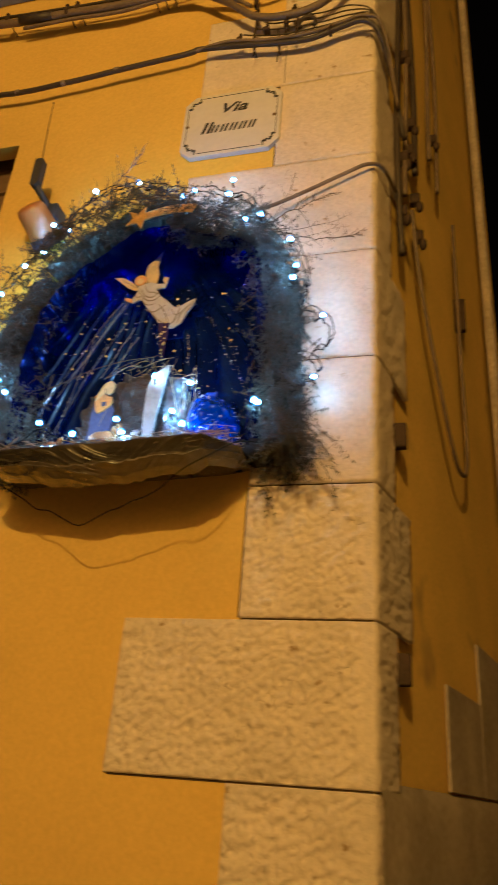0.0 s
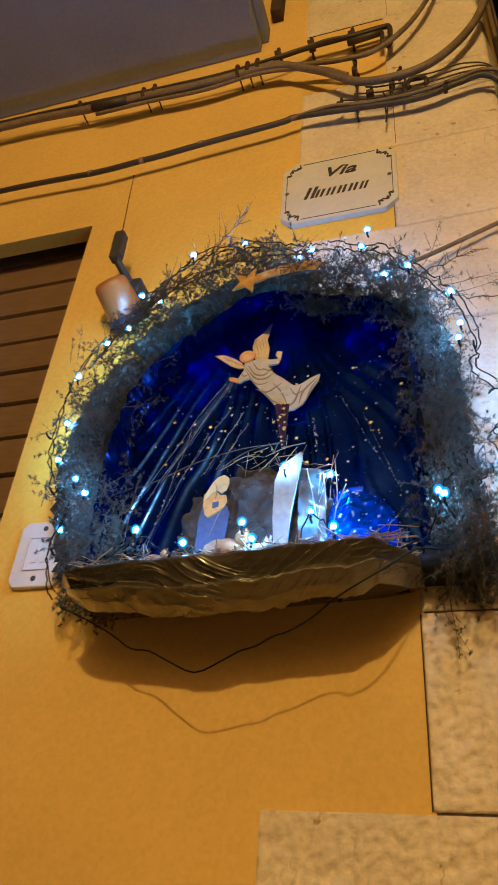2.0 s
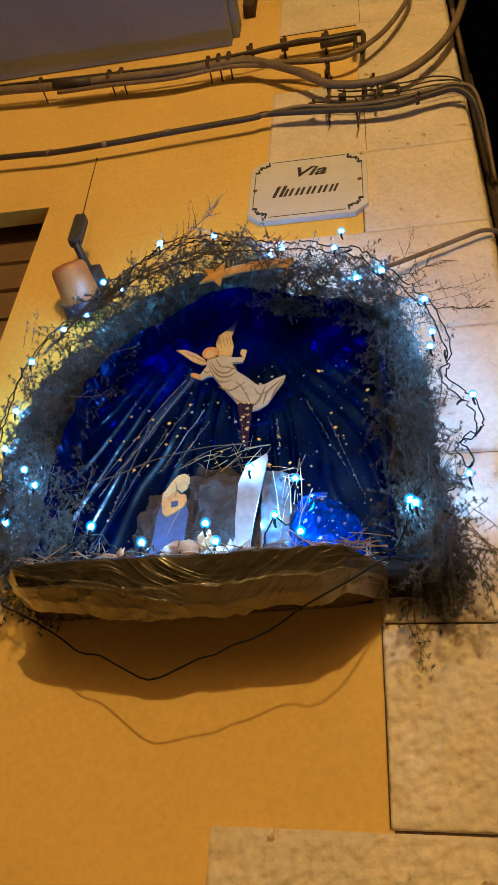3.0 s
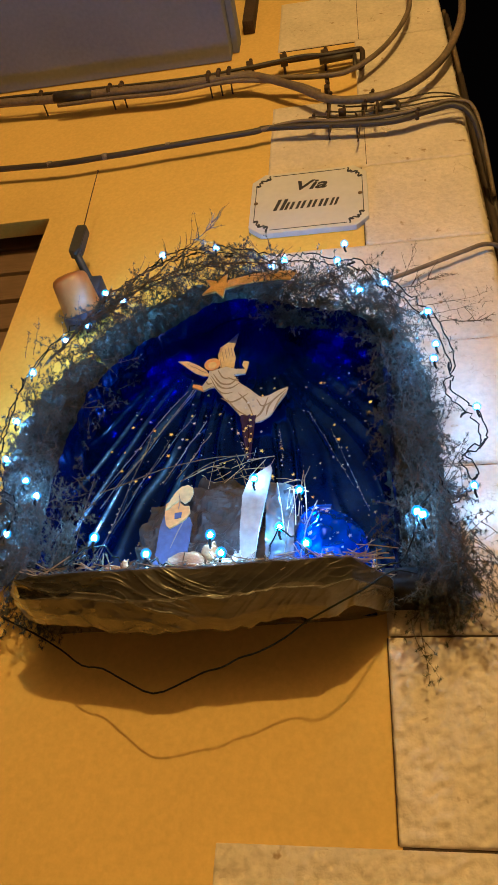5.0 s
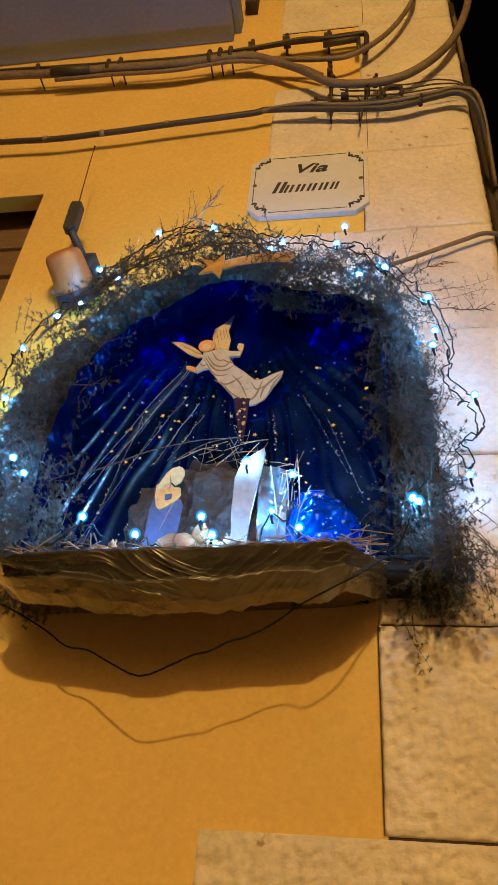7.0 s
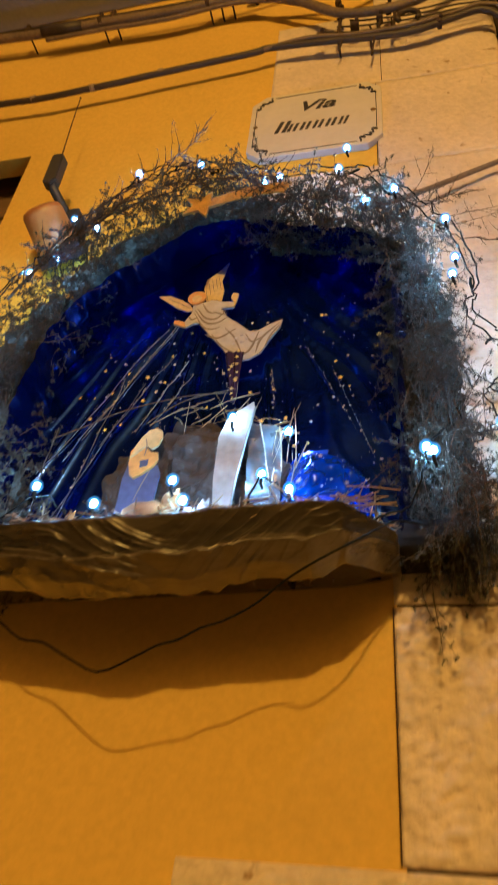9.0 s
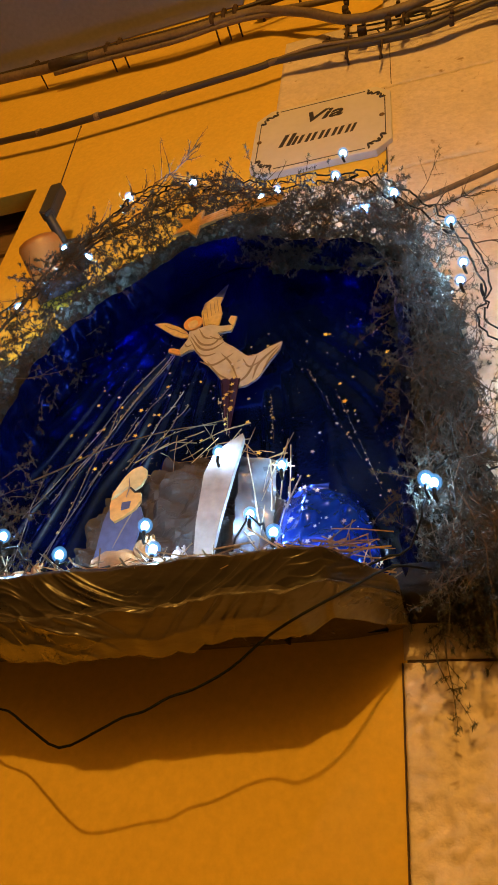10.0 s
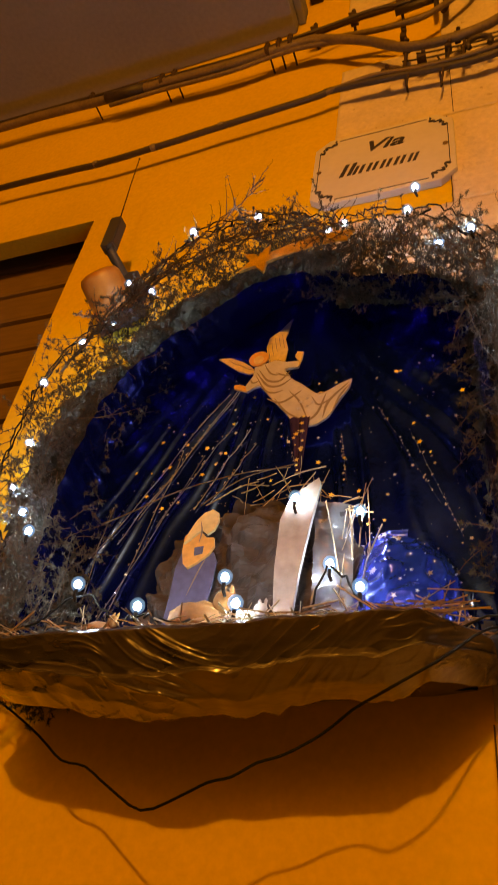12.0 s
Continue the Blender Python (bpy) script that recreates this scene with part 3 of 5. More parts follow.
for x, z0, z1, r in ((-0.865, 4.66, 5.03, 0.011), (-0.66, 4.62, 4.86, 0.010), (-0.715, 4.64, 4.80, 0.008), (-0.74, 4.48, 4.70, 0.006), (-0.86, 4.55, 4.66, 0.006)):
    bm = bmesh.new()
    tube(bm, spline([(x, 2.39, z0), (x + 0.012, 2.375, (z0 + z1) / 2), (x - 0.006, 2.38, z1)], 5), r * 0.6, 8)
    tube(bm, [(x, 2.385, (z0 + z1) / 2), (x, W, (z0 + z1) / 2)], 0.004, 6)
    part("hook", bm, RUST, cluster)
for x, z, w, h in ((-0.865, 4.92, 0.022, 0.03), (-0.855, 4.83, 0.026, 0.022), (-0.80, 4.70, 0.03, 0.02), (-0.93, 4.665, 0.028, 0.014), (-0.67, 4.80, 0.02, 0.03), (-0.705, 4.725, 0.022, 0.018), (-0.865, 5.02, 0.018, 0.02), (-0.49, 4.607, 0.016, 0.018)):
    bm = bmesh.new()
    box(bm, (x - w * 0.55, 2.360, z - h * 0.6), (x + w * 0.55, 2.398, z + h * 0.6), 0.005)
    lump(bm, (x + w * 0.3, 2.358, z + h * 0.55), (0.008, 0.010, 0.008), seg=8)
    part("clamp", bm, RUST, cluster)
bm = bmesh.new()
tube(bm, [(-0.60 + 0.04 * math.cos(a), 2.37, 4.69 + 0.045 * math.sin(a)) for a in np.linspace(-0.6, 3.7, 14)], 0.010, 8)
part("ring", bm, CABLE_DARK, cluster)

# ---- side wall fittings ----
def on_side(s, z, out):
    q = CORNER + SIDE * s + OUT * out
    return (q.x, q.y, z)
for s, z0, z1, r, m in ((0.26, 3.5, 5.6, 0.016, CABLE_DARK), (0.36, 3.9, 6.2, 0.013, CABLE), (0.47, 4.2, 6.6, 0.017, CABLE_DARK), (0.85, 4.6, 7.5, 0.014, CABLE), (0.98, 4.5, 7.8, 0.012, CABLE)):
    cable("side_cable", [on_side(s + 0.05 * math.sin(z * 2.1 + s * 9), z, 0.04) for z in np.linspace(z0, z1, 9)], r, m, "weathered cable running down the side wall")
cable("side_cable", [on_side(0.42, 3.9, 0.04), on_side(0.50, 3.5, 0.05), on_side(0.75, 3.05, 0.06), on_side(1.0, 2.82, 0.06), on_side(1.2, 2.95, 0.06), on_side(1.25, 3.6, 0.05), on_side(1.25, 4.5, 0.05)], 0.010, CABLE, "slack cable hanging in a loop on the side wall")
for s, z in ((0.40, 4.95), (0.50, 4.55), (0.34, 4.15), (0.52, 4.05), (0.56, 3.85), (0.44, 4.3), (0.95, 4.9), (0.30, 3.78)):
    bm = bmesh.new()
    q = on_side(s, z, 0.05)
    box(bm, (q[0] - 0.045, q[1] - 0.022, q[2] - 0.03), (q[0] + 0.005, q[1] + 0.022, q[2] + 0.03), 0.008)
    lump(bm, (q[0], q[1], q[2] - 0.045), (0.02, 0.02, 0.032), seg=10)
    tagged(part("insulator", bm, RUST), "dark iron insulator holding cables on the side wall", "insulator", "side insulators")
for s, z, h in ((0.20, 1.78, 0.10), (0.21, 2.62, 0.10), (1.45, 4.0, 0.22)):
    bm = bmesh.new()
    q = on_side(s, z, 0.0)
    box(bm, (q[0] - 0.03, q[1] - 0.02, q[2] - h / 2), (q[0] + 0.05, q[1] + 0.02, q[2] + h / 2), 0.006)
    tagged(part("iron_stub", bm, RUST), "short iron stub projecting from the side wall", "bracket", "iron stubs")
bm = bmesh.new()
tube(bm, [on_side(2.2, z, 0.06) for z in np.linspace(1.46, 8.8, 12)], 0.035, 14)
tagged(part("downpipe", bm, STONE_GREY), "weathered grey rainwater downpipe on the side wall", "downpipe")

# ---- corner quoins ----
COURSES = [(0.47, 0.935, 0), (0.94, 1.412, 1), (1.418, 1.887, 0), (1.893, 2.345, 1), (2.352, 2.847, 0), (2.853, 3.342, 1), (3.348, 3.862, 0), (3.868, 4.372, 1), (4.378, 4.928, 0), (4.934, 5.495, 1), (5.502, 6.05, 0), (6.056, 6.6, 1)]
COURSES = [(z0 - 0.0015, z1 + 0.0015, short) for z0, z1, short in COURSES]
for k, (z0, z1, short) in enumerate(COURSES):
    x0 = -0.732 if short or k == 4 else -1.122
    s1 = 0.37 if short else 0.20
    span = CX - x0
    rough = 1.0 if z1 < 2.4 else 0.3
    near = 1.0 < z1 < 2.4
    step = 0.0065 if near else 0.014
    def cuts(length, st, lead=True, trail=True):
        n = max(2, int(length / st))
        mid = [length * i / n for i in range(1, n)]
        return [0.0] + ([0.003] if lead else []) + mid + ([length - 0.003] if trail else []) + [length]
    fronts, sides, heights = cuts(span, step, True, False), cuts(s1, 0.02, False, True)[1:], cuts(z1 - z0, step)
    nf, nv = len(fronts) - 1, len(heights) - 1
    total = nf + len(sides)
    bm = bmesh.new()
    cols = []
    for i in range(total + 1):
        front = i <= nf
        d = fronts[i] if front else sides[i - nf - 1]
        base = Vector((x0 + d, W, 0)) if front else CORNER + SIDE * d
        nrm = Vector((0, -1, 0)) if i < nf else (Vector((0, -1, 0)) + OUT).normalized() if i == nf else OUT
        to_corner = span - d if front else d
        col = []
        for j in range(nv + 1):
            z = z0 + heights[j]
            edge = min(heights[j], z1 - z0 - heights[j])
            end = d if front else s1 - d
            m = min(1.0, edge / 0.007, end / 0.007)
            flat = min(1.0, max(0.0, (to_corner - 0.03) / 0.025)) if front else 1.0
            q = base + Vector((0, 0, z))
            c = Vector(((q.x + q.y) * 0.8 + q.z * 0.55, k * 1.7, (q.z * 0.8 - (q.x + q.y) * 0.55) * 1.9))
            h = 0.016 * (0.35 - abs(nz(c, 13))) + 0.014 * (0.3 - abs(nz(c + Vector((5, 0, 0)), 27))) + 0.007 * nz(q, 60) + 0.008 * (0.3 - abs(nz(c + Vector((2, 0, 3)), 48)))
            amp = rough if front else 0.6
            out = max(0.0015, 0.009 + m * flat * amp * h) if m > 0 else -0.004
            col.append(bm.verts.new(q + nrm * out))
        cols.append(col)
    for i in range(total):
        for j in range(nv):
            bm.faces.new((cols[i][j], cols[i + 1][j], cols[i + 1][j + 1], cols[i][j + 1]))
    part("quoin_stone", bm, STONE, wall_front)
for k, (z0, z1, short) in enumerate(COURSES[1:], 1):
    zj = (COURSES[k - 1][1] + z0) / 2
    bm = bmesh.new()
    # dark joint strip; below long stones it also paints their shadow line
    box(bm, (-1.11 if abs(zj - 1.415) < 0.01 or (zj > 3 and not short) else -0.725, W - 0.002, zj - 0.003), (CX - 0.004, W + 0.01, zj + 0.003))
    part("mortar_joint", bm, RUST, wall_front, smooth=False)
for z0, z1 in ((1.895, 2.343), (2.855, 3.34), (3.87, 4.37)):
    bm = bmesh.new()
    box(bm, (-0.7338, W - 0.010, z0), (-0.7315, W + 0.01, z1))
    part("mortar_joint", bm, RUST, wall_front, smooth=False)
# square split in the long upper courses
for z0, z1 in ((4.38, 4.93), (5.50, 6.05)):
    bm = bmesh.new()
    box(bm, (-0.7112, W - 0.0135, z0 + 0.01), (-0.7088, W - 0.008, z1 - 0.01))
    part("mortar_joint", bm, RUST, wall_front, smooth=False)

# ---- ground, street and closing walls ----
bm = bmesh.new()
box(bm, (-30, -30, -0.2), (30, 40, 0))
tagged(part("ground", bm, ASPHALT, smooth=False), "unseen street paving, colour raised to bounce lamplight", "ground", kind="structure")
# wall out of view, added as a pale reflector for the lamp
bm = bmesh.new()
box(bm, (-12, -5.2, 0), (12, -4.9, 9))
tagged(part("wall_opposite", bm, FAR, smooth=False), "unseen pale wall across the lane, added to bounce fill light", "wall", kind="structure")
far = thing("far_house", (4.5, 11, 0), "house far down the side lane, darkened in its colour for night", "house")
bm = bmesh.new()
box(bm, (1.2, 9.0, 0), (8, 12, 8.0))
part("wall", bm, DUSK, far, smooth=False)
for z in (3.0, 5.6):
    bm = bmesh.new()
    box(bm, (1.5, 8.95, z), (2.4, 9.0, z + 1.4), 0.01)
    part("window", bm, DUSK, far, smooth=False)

# ---- the shrine: wrapped shelf ----
def lerp_table(x, table):
    for (xa, va), (xb, vb) in zip(table, table[1:]):
        if x <= xb:
            return va + (vb - va) * max(0, (x - xa)) / (xb - xa)
    return table[-1][1]
BOTTOM = [(-1.60, 2.330), (-1.543, 2.303), (-1.446, 2.282), (-1.33, 2.268), (-1.241, 2.256), (-1.145, 2.269), (-0.958, 2.292), (-0.858, 2.297), (-0.786, 2.333), (-0.712, 2.388)]
TOPZ = [(-1.60, 2.352), (-1.52, 2.358), (-1.31, 2.362), (-1.06, 2.371), (-0.825, 2.383), (-0.76, 2.392), (-0.712, 2.405)]
FRONT = [(-1.60, 2.165), (-1.565, 2.115), (-1.50, 2.095), (-1.30, 2.088), (-1.06, 2.088), (-0.85, 2.09), (-0.80, 2.105), (-0.75, 2.18), (-0.712, 2.25)]
shelf = thing("wrapped_shelf", (-1.15, W, 2.26), "wall shelf wrapped in crumpled brown plastic sheeting", "shelf")
bm = bmesh.new()
box(bm, (-1.48, 2.13, 2.335), (-0.86, 2.26, 2.354), 0.003)
part("board", bm, BOARD, shelf, smooth=False)
def folds(a, c, seed, sharp):
    return (1 - abs(nz((a * 3.0, c * 30, seed), 1.0))) ** sharp
def wrap_place(u, v):
    x = -1.60 + u * 0.888
    zt, zb, yf = lerp_table(x, TOPZ), lerp_table(x, BOTTOM), lerp_table(x, FRONT)
    zb += 0.010 * nz((x, 1, 0), 9) + 0.004 * nz((x, 3, 0), 30)
    yb = min(W - 0.02, yf + 0.122)
    h = zt - zb
    prof = [(0.0, W - 0.004, zt + 0.016), (0.22, yf + 0.03, zt - 0.004), (0.26, yf + 0.004, zt), (0.30, yf - 0.006, zt - 0.10 * h), (0.50, yf + 0.034, zt - 0.60 * h), (0.56, yf + 0.026, zt - 0.68 * h), (0.66, yf + 0.070, zt - 0.90 * h), (0.72, yb, zb), (0.80, yb + 0.012, max(zb + 0.003, zt - 0.015)), (1.0, W - 0.003, zt + 0.010)]
    for (a, ya, za), (b, yb2, zb2) in zip(prof, prof[1:]):
        if v <= b:
            t = (v - a) / (b - a)
            y, z = ya + (yb2 - ya) * t, za + (zb2 - za) * t
            break
    k = 1.0 if 0.25 < v < 0.78 else 0.2
    mixr = min(1.0, max(0.0, (x + 1.16) / 0.16))
    warp = 0.05 * nz((x, z, 0), 5)
    left = (x * 0.99 - z * 0.12, x * 0.12 + z * 0.99 + warp)
    right = (x * 0.90 + z * 0.42, z * 0.90 - x * 0.42 + warp)
    def rumple(ac, seed):
        a, c = ac
        cell = noise.voronoi(Vector((a * 7, c * 22, seed)))[0]
        return 0.008 * (cell[1] - cell[0]) + 0.006 * folds(a, c, seed, 8) + 0.0035 * folds(a * 1.8, c * 2.4, seed + 3, 10) + 0.0024 * folds(a * 4.5, c * 2.9 + 0.02 * nz((a, c, 2), 18), seed + 5, 12) * max(0.0, 0.4 + 1.6 * nz((x, z, 9), 8)) + 0.003 * nz((a * 0.7, c, seed), 42)
    k *= 1.0 + 0.9 * max(0.0, min(1.0, (v - 0.5) / 0.1))
    d = k * (rumple(left, 1.0) * (1 - mixr) + rumple(right, 7.0) * mixr + 0.008 * nz((x, z, 4), 7) - 0.006)
    if v > 0.985 or v < 0.02:
        d = 0
    return (x, y - d, z - 0.2 * abs(d))
grid(bm := bmesh.new(), 420, 130, lambda u, v: wrap_place(u, v * 0.62))
part("plastic_sheeting", bm, WRAP, shelf, "crumpled glossy brown plastic sheeting")
def hem_place(u, v):
    v0 = 0.49 + 0.07 * nz((u, 0, 0), 6) + 0.025 * nz((u, 2, 0), 25)
    x, y, z = wrap_place(u, v0 + v * (1 - v0))
    return (x, y - 0.003 * (v < 0.6), z - 0.002 * (v < 0.6))
grid(bm := bmesh.new(), 420, 100, hem_place)
part("hem", bm, HEM, shelf, "bunched paler hem of the plastic sheeting")

planter = thing("planter", (-0.665, 2.37, 2.415), "dark trough planter hung at the end of the shelf", "planter")
bm = bmesh.new()
slab(bm, [(-0.735, 2.462), (-0.60, 2.462), (-0.61, 2.415), (-0.722, 2.415)], 2.30, W - 0.002)
bmesh.ops.bevel(bm, geom=bm.edges[:], offset=0.006, segments=2, affect="EDGES")
part("trough", bm, PLANTER, planter)

# ---- foil niche ----
ARCH = [(-1.59, 2.395), (-1.61, 2.58), (-1.615, 2.79), (-1.58, 3.02), (-1.488, 3.19), (-1.35, 3.298), (-1.178, 3.41), (-0.955, 3.355), (-0.745, 3.255), (-0.698, 2.99), (-0.693, 2.65), (-0.702, 2.43)]
arch_line = spline([(x, 0, z) for x, z in ARCH], 18)
foil = thing("foil_niche", (-1.15, W, 2.37), "niche lined with shiny dark blue cellophane printed with stars", "niche")
bm = bmesh.new()
na = len(arch_line) - 1
def canopy_place(u, v):
    q = arch_line[round(u * na)]
    y = 2.25 + v * 0.178
    c = Vector((-1.15, 0, 2.8))
    d = Vector((q.x, 0, q.z)) - c
    k = 1 - (0.034 * (1 - abs(nz((u * 30, y * 3, 0), 1.0))) + 0.020 * nz((u * 55, y * 9, 3), 1.0) + 0.014 * (1 - abs(nz((u * 120, y * 5, 7), 1.0))) ** 2 - 0.03) + v * (0.03 + 0.14 * max(0.0, d.z / 0.6))
    return (c.x + d.x * k, y, c.z + d.z * k)
grid(bm, na, 24, canopy_place)
part("canopy_sheet", bm, FOIL, foil)
def arch_top(x):
    best = 2.4
    for a, b in zip(arch_line, arch_line[1:]):
        if min(a.x, b.x) - 1e-6 <= x <= max(a.x, b.x) + 1e-6 and abs(b.x - a.x) > 1e-6:
            t = (x - a.x) / (b.x - a.x)
            best = max(best, a.z + (b.z - a.z) * t)
    return best
APEX = Vector((-1.19, 0, 3.60))
def back_y(x, z):
    th = math.atan2(x - APEX.x, APEX.z - z)
    r = math.hypot(x - APEX.x, APEX.z - z)
    w = nz((th * 3, r * 1.5, 0), 1.6)
    fold = 0.5 + 0.5 * math.sin(th * 66 + 6 * w)
    return 2.430 - 0.006 * min(1, r / 0.5) * fold ** 5 - 0.004 * nz((x, z, 2), 9)
def back_place(u, v):
    x = -1.65 + 0.99 * u
    top = arch_top(min(-0.71, max(-1.60, x))) + 0.16
    foot = 2.395 if x < -0.75 else 2.43
    z = foot + v * (top - foot)
    return (x, back_y(x, z), z)
grid(bm := bmesh.new(), 190, 60, back_place)
part("back_sheet", bm, FOIL, foil, "dark blue cellophane back sheet in radiating folds")

def star_points(cx, cz, r, rot):
    return [(cx + (r if i % 2 == 0 else r * 0.42) * math.sin(rot + i * math.pi / 5), cz + (r if i % 2 == 0 else r * 0.42) * math.cos(rot + i * math.pi / 5)) for i in range(10)]
rng = random.Random(11)
for mat, name, count, sizes in ((STAR_GOLD, "gold_stars", 52, (0.0055, 0.0085)), (STAR_SILVER, "star_print", 420, (0.0014, 0.0062))):
    V, F = [], []
    while len(F) < count * 8:
        x, z = rng.uniform(-1.56, -0.72), rng.uniform(2.42, 3.25)
        if z > arch_top(x) - 0.05:
            continue
        r = rng.uniform(*sizes) if rng.random() < 0.4 else sizes[0] * rng.uniform(0.7, 1.3)
        y = back_y(x, z) - 0.003
        n0 = len(V)
        tilt = rng.uniform(-0.3, 0.3)
        for px, pz in star_points(x, z, r, rng.uniform(0, 6)):
            V.append((px, y + tilt * (px - x), pz))
        V.append((x, y - 0.001, z))
        F += [(n0 + i, n0 + (i + 1) % 10, n0 + 10) for i in range(10)]
    if mat is STAR_GOLD:
        for k in range(len(V) // 11):
            raw("gold_star", V[11 * k:11 * k + 11], F[:10], mat, foil, "gold printed foil star" if k == 0 else "")
    else:
        tagged(raw(name, V, F, mat, foil, "small printed foil stars"), kind="stuff")
# bright strips and beads stand in for light reflected along the folds
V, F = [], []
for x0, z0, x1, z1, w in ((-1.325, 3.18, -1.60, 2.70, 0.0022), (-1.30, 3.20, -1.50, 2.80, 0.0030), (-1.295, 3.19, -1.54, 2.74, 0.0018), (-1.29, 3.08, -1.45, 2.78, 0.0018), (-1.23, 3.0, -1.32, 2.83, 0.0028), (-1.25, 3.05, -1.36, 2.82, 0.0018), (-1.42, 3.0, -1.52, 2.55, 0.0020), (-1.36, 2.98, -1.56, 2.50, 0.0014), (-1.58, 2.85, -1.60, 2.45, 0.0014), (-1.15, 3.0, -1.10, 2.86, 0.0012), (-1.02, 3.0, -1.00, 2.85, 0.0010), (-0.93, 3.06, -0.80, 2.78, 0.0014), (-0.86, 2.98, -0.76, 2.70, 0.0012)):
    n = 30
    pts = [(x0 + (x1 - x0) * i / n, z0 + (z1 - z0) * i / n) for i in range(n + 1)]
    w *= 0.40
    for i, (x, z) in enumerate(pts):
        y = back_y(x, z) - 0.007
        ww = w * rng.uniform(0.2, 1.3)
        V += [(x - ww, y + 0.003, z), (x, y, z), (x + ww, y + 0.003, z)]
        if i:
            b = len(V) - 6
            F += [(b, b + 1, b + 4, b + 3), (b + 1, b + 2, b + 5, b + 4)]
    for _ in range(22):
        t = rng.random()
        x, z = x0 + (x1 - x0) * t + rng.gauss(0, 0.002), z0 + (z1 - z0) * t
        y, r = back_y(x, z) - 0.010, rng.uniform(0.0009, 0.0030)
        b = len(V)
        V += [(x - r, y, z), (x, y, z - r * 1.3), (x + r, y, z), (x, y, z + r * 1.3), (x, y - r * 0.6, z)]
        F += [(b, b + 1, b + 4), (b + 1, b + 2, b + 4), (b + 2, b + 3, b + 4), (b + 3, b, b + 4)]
tagged(raw("fold_glints", V, F, GLINT, foil, "silver strips and beads drawn as reflections along the folds"), kind="stuff")

bm = bmesh.new()
def tail_place(u, v):
    half = 0.026 * (1 - 0.75 * v)
    x = -1.112 + 0.012 * v + (u - 0.5) * 2 * half
    return (x, 2.388 - 0.008 * abs(math.sin(u * 7)), 3.03 - 0.17 * v)
grid(bm, 14, 10, tail_place)
part("hanging_strip", bm, VIOLET, foil, "violet cellophane strip with gold stars")
V, F = [], []
for _ in range(16):
    v = rng.random()
    x, z, r = -1.112 + 0.012 * v + rng.uniform(-1, 1) * 0.02 * (1 - 0.75 * v), 3.025 - 0.16 * v, rng.uniform(0.003, 0.0075)
    b = len(V)
    V += [(px, 2.376, pz) for px, pz in star_points(x, z, r, rng.uniform(0, 6))] + [(x, 2.374, z)]
    F += [(b + i, b + (i + 1) % 10, b + 10) for i in range(10)]
tagged(raw("strip_stars", V, F, STAR_GOLD, foil, "gold stars on the hanging strip"), kind="stuff")

# crumpled foil mound
bm = bmesh.new()
def mound_place(u, v):
    a, b = math.pi * (1 - u), v * math.pi / 2
    x = -0.872 + 0.108 * math.cos(a) * math.cos(b) ** 0.35
    z = 2.385 + 0.295 * math.sin(b) * (1 - 0.25 * (u - 0.3))
    y = 2.41 - 0.13 * math.sin(a) * math.cos(b)
    d = 0.034 * (1 - abs(nz((x, y, z), 11))) + 0.022 * (1 - abs(nz((x, y, z + 4), 24))) ** 3 + 0.006 * nz((x, y, z), 50)
    return (x + d * 0.3, y - d * 0.6, z)
grid(bm, 70, 50, mound_place)
tagged(part("foil_mound", bm, LIT_FOIL), "crumpled mound of blue starry cellophane on the shelf", "cellophane")

V, F = [], []
for _ in range(60):
    x, y, z = mound_place(rng.uniform(0.2, 0.95), rng.uniform(0.05, 0.85))
    r, b = rng.choice((0.0016, 0.002, 0.0045, 0.0065)), len(V)
    V += [(px, y - 0.005, pz) for px, pz in star_points(x, z, r, rng.uniform(0, 6))] + [(x, y - 0.006, z)]
    F += [(b + i, b + (i + 1) % 10, b + 10) for i in range(10)]
tagged(raw("mound_stars", V, F, STAR_SILVER), "small foil stars printed on the crumpled cellophane mound", "foil stars", kind="stuff")

# ---- grotto ----
bm = bmesh.new()
def grotto_place(u, v):
    a = math.pi * (1 - u)
    b = v * math.pi / 2
    cx, sx = math.cos(a), math.sin(a)
    x = -1.165 + 0.235 * math.copysign(abs(cx) ** 0.75, cx) * math.cos(b) ** 0.35
    z = 2.37 + 0.42 * math.sin(b) ** 0.75 * (1 - 0.10 * abs(cx))
    y = 2.425 - 0.10 * sx * math.cos(b) ** 0.8
    q = Vector((x, y, z))
    cell = noise.voronoi(q * 12 + Vector((nz(q, 9), nz(q, 11), 0)))[0]
    fine = noise.voronoi(q * 27 + Vector((nz(q, 20), 0, nz(q, 23))))[0]
    d = 0.042 * (cell[1] - cell[0]) + 0.016 * (fine[1] - fine[0]) + 0.022 * nz(q, 14) + 0.006 * nz(q, 45)
    return (x + d * 0.35 * cx, y - d, z + 0.4 * d * math.sin(b))
bm.free()
grotto = thing("paper_grotto", (-1.165, 2.40, 2.37), "crumpled dark grey paper grotto standing on the shelf", "grotto")
for name, u0, u1 in (("paper_flank", 0.0, 0.30), ("paper_wall", 0.30, 0.72), ("paper_flank", 0.72, 1.0)):
    bm = bmesh.new()
    grid(bm, round(120 * (u1 - u0)), 80, lambda u, v: grotto_place(u0 + u * (u1 - u0), v))
    part(name, bm, PAPER, grotto, smooth=False)

# ---- cut-out figures (plain shapes) ----
bm = bmesh.new()
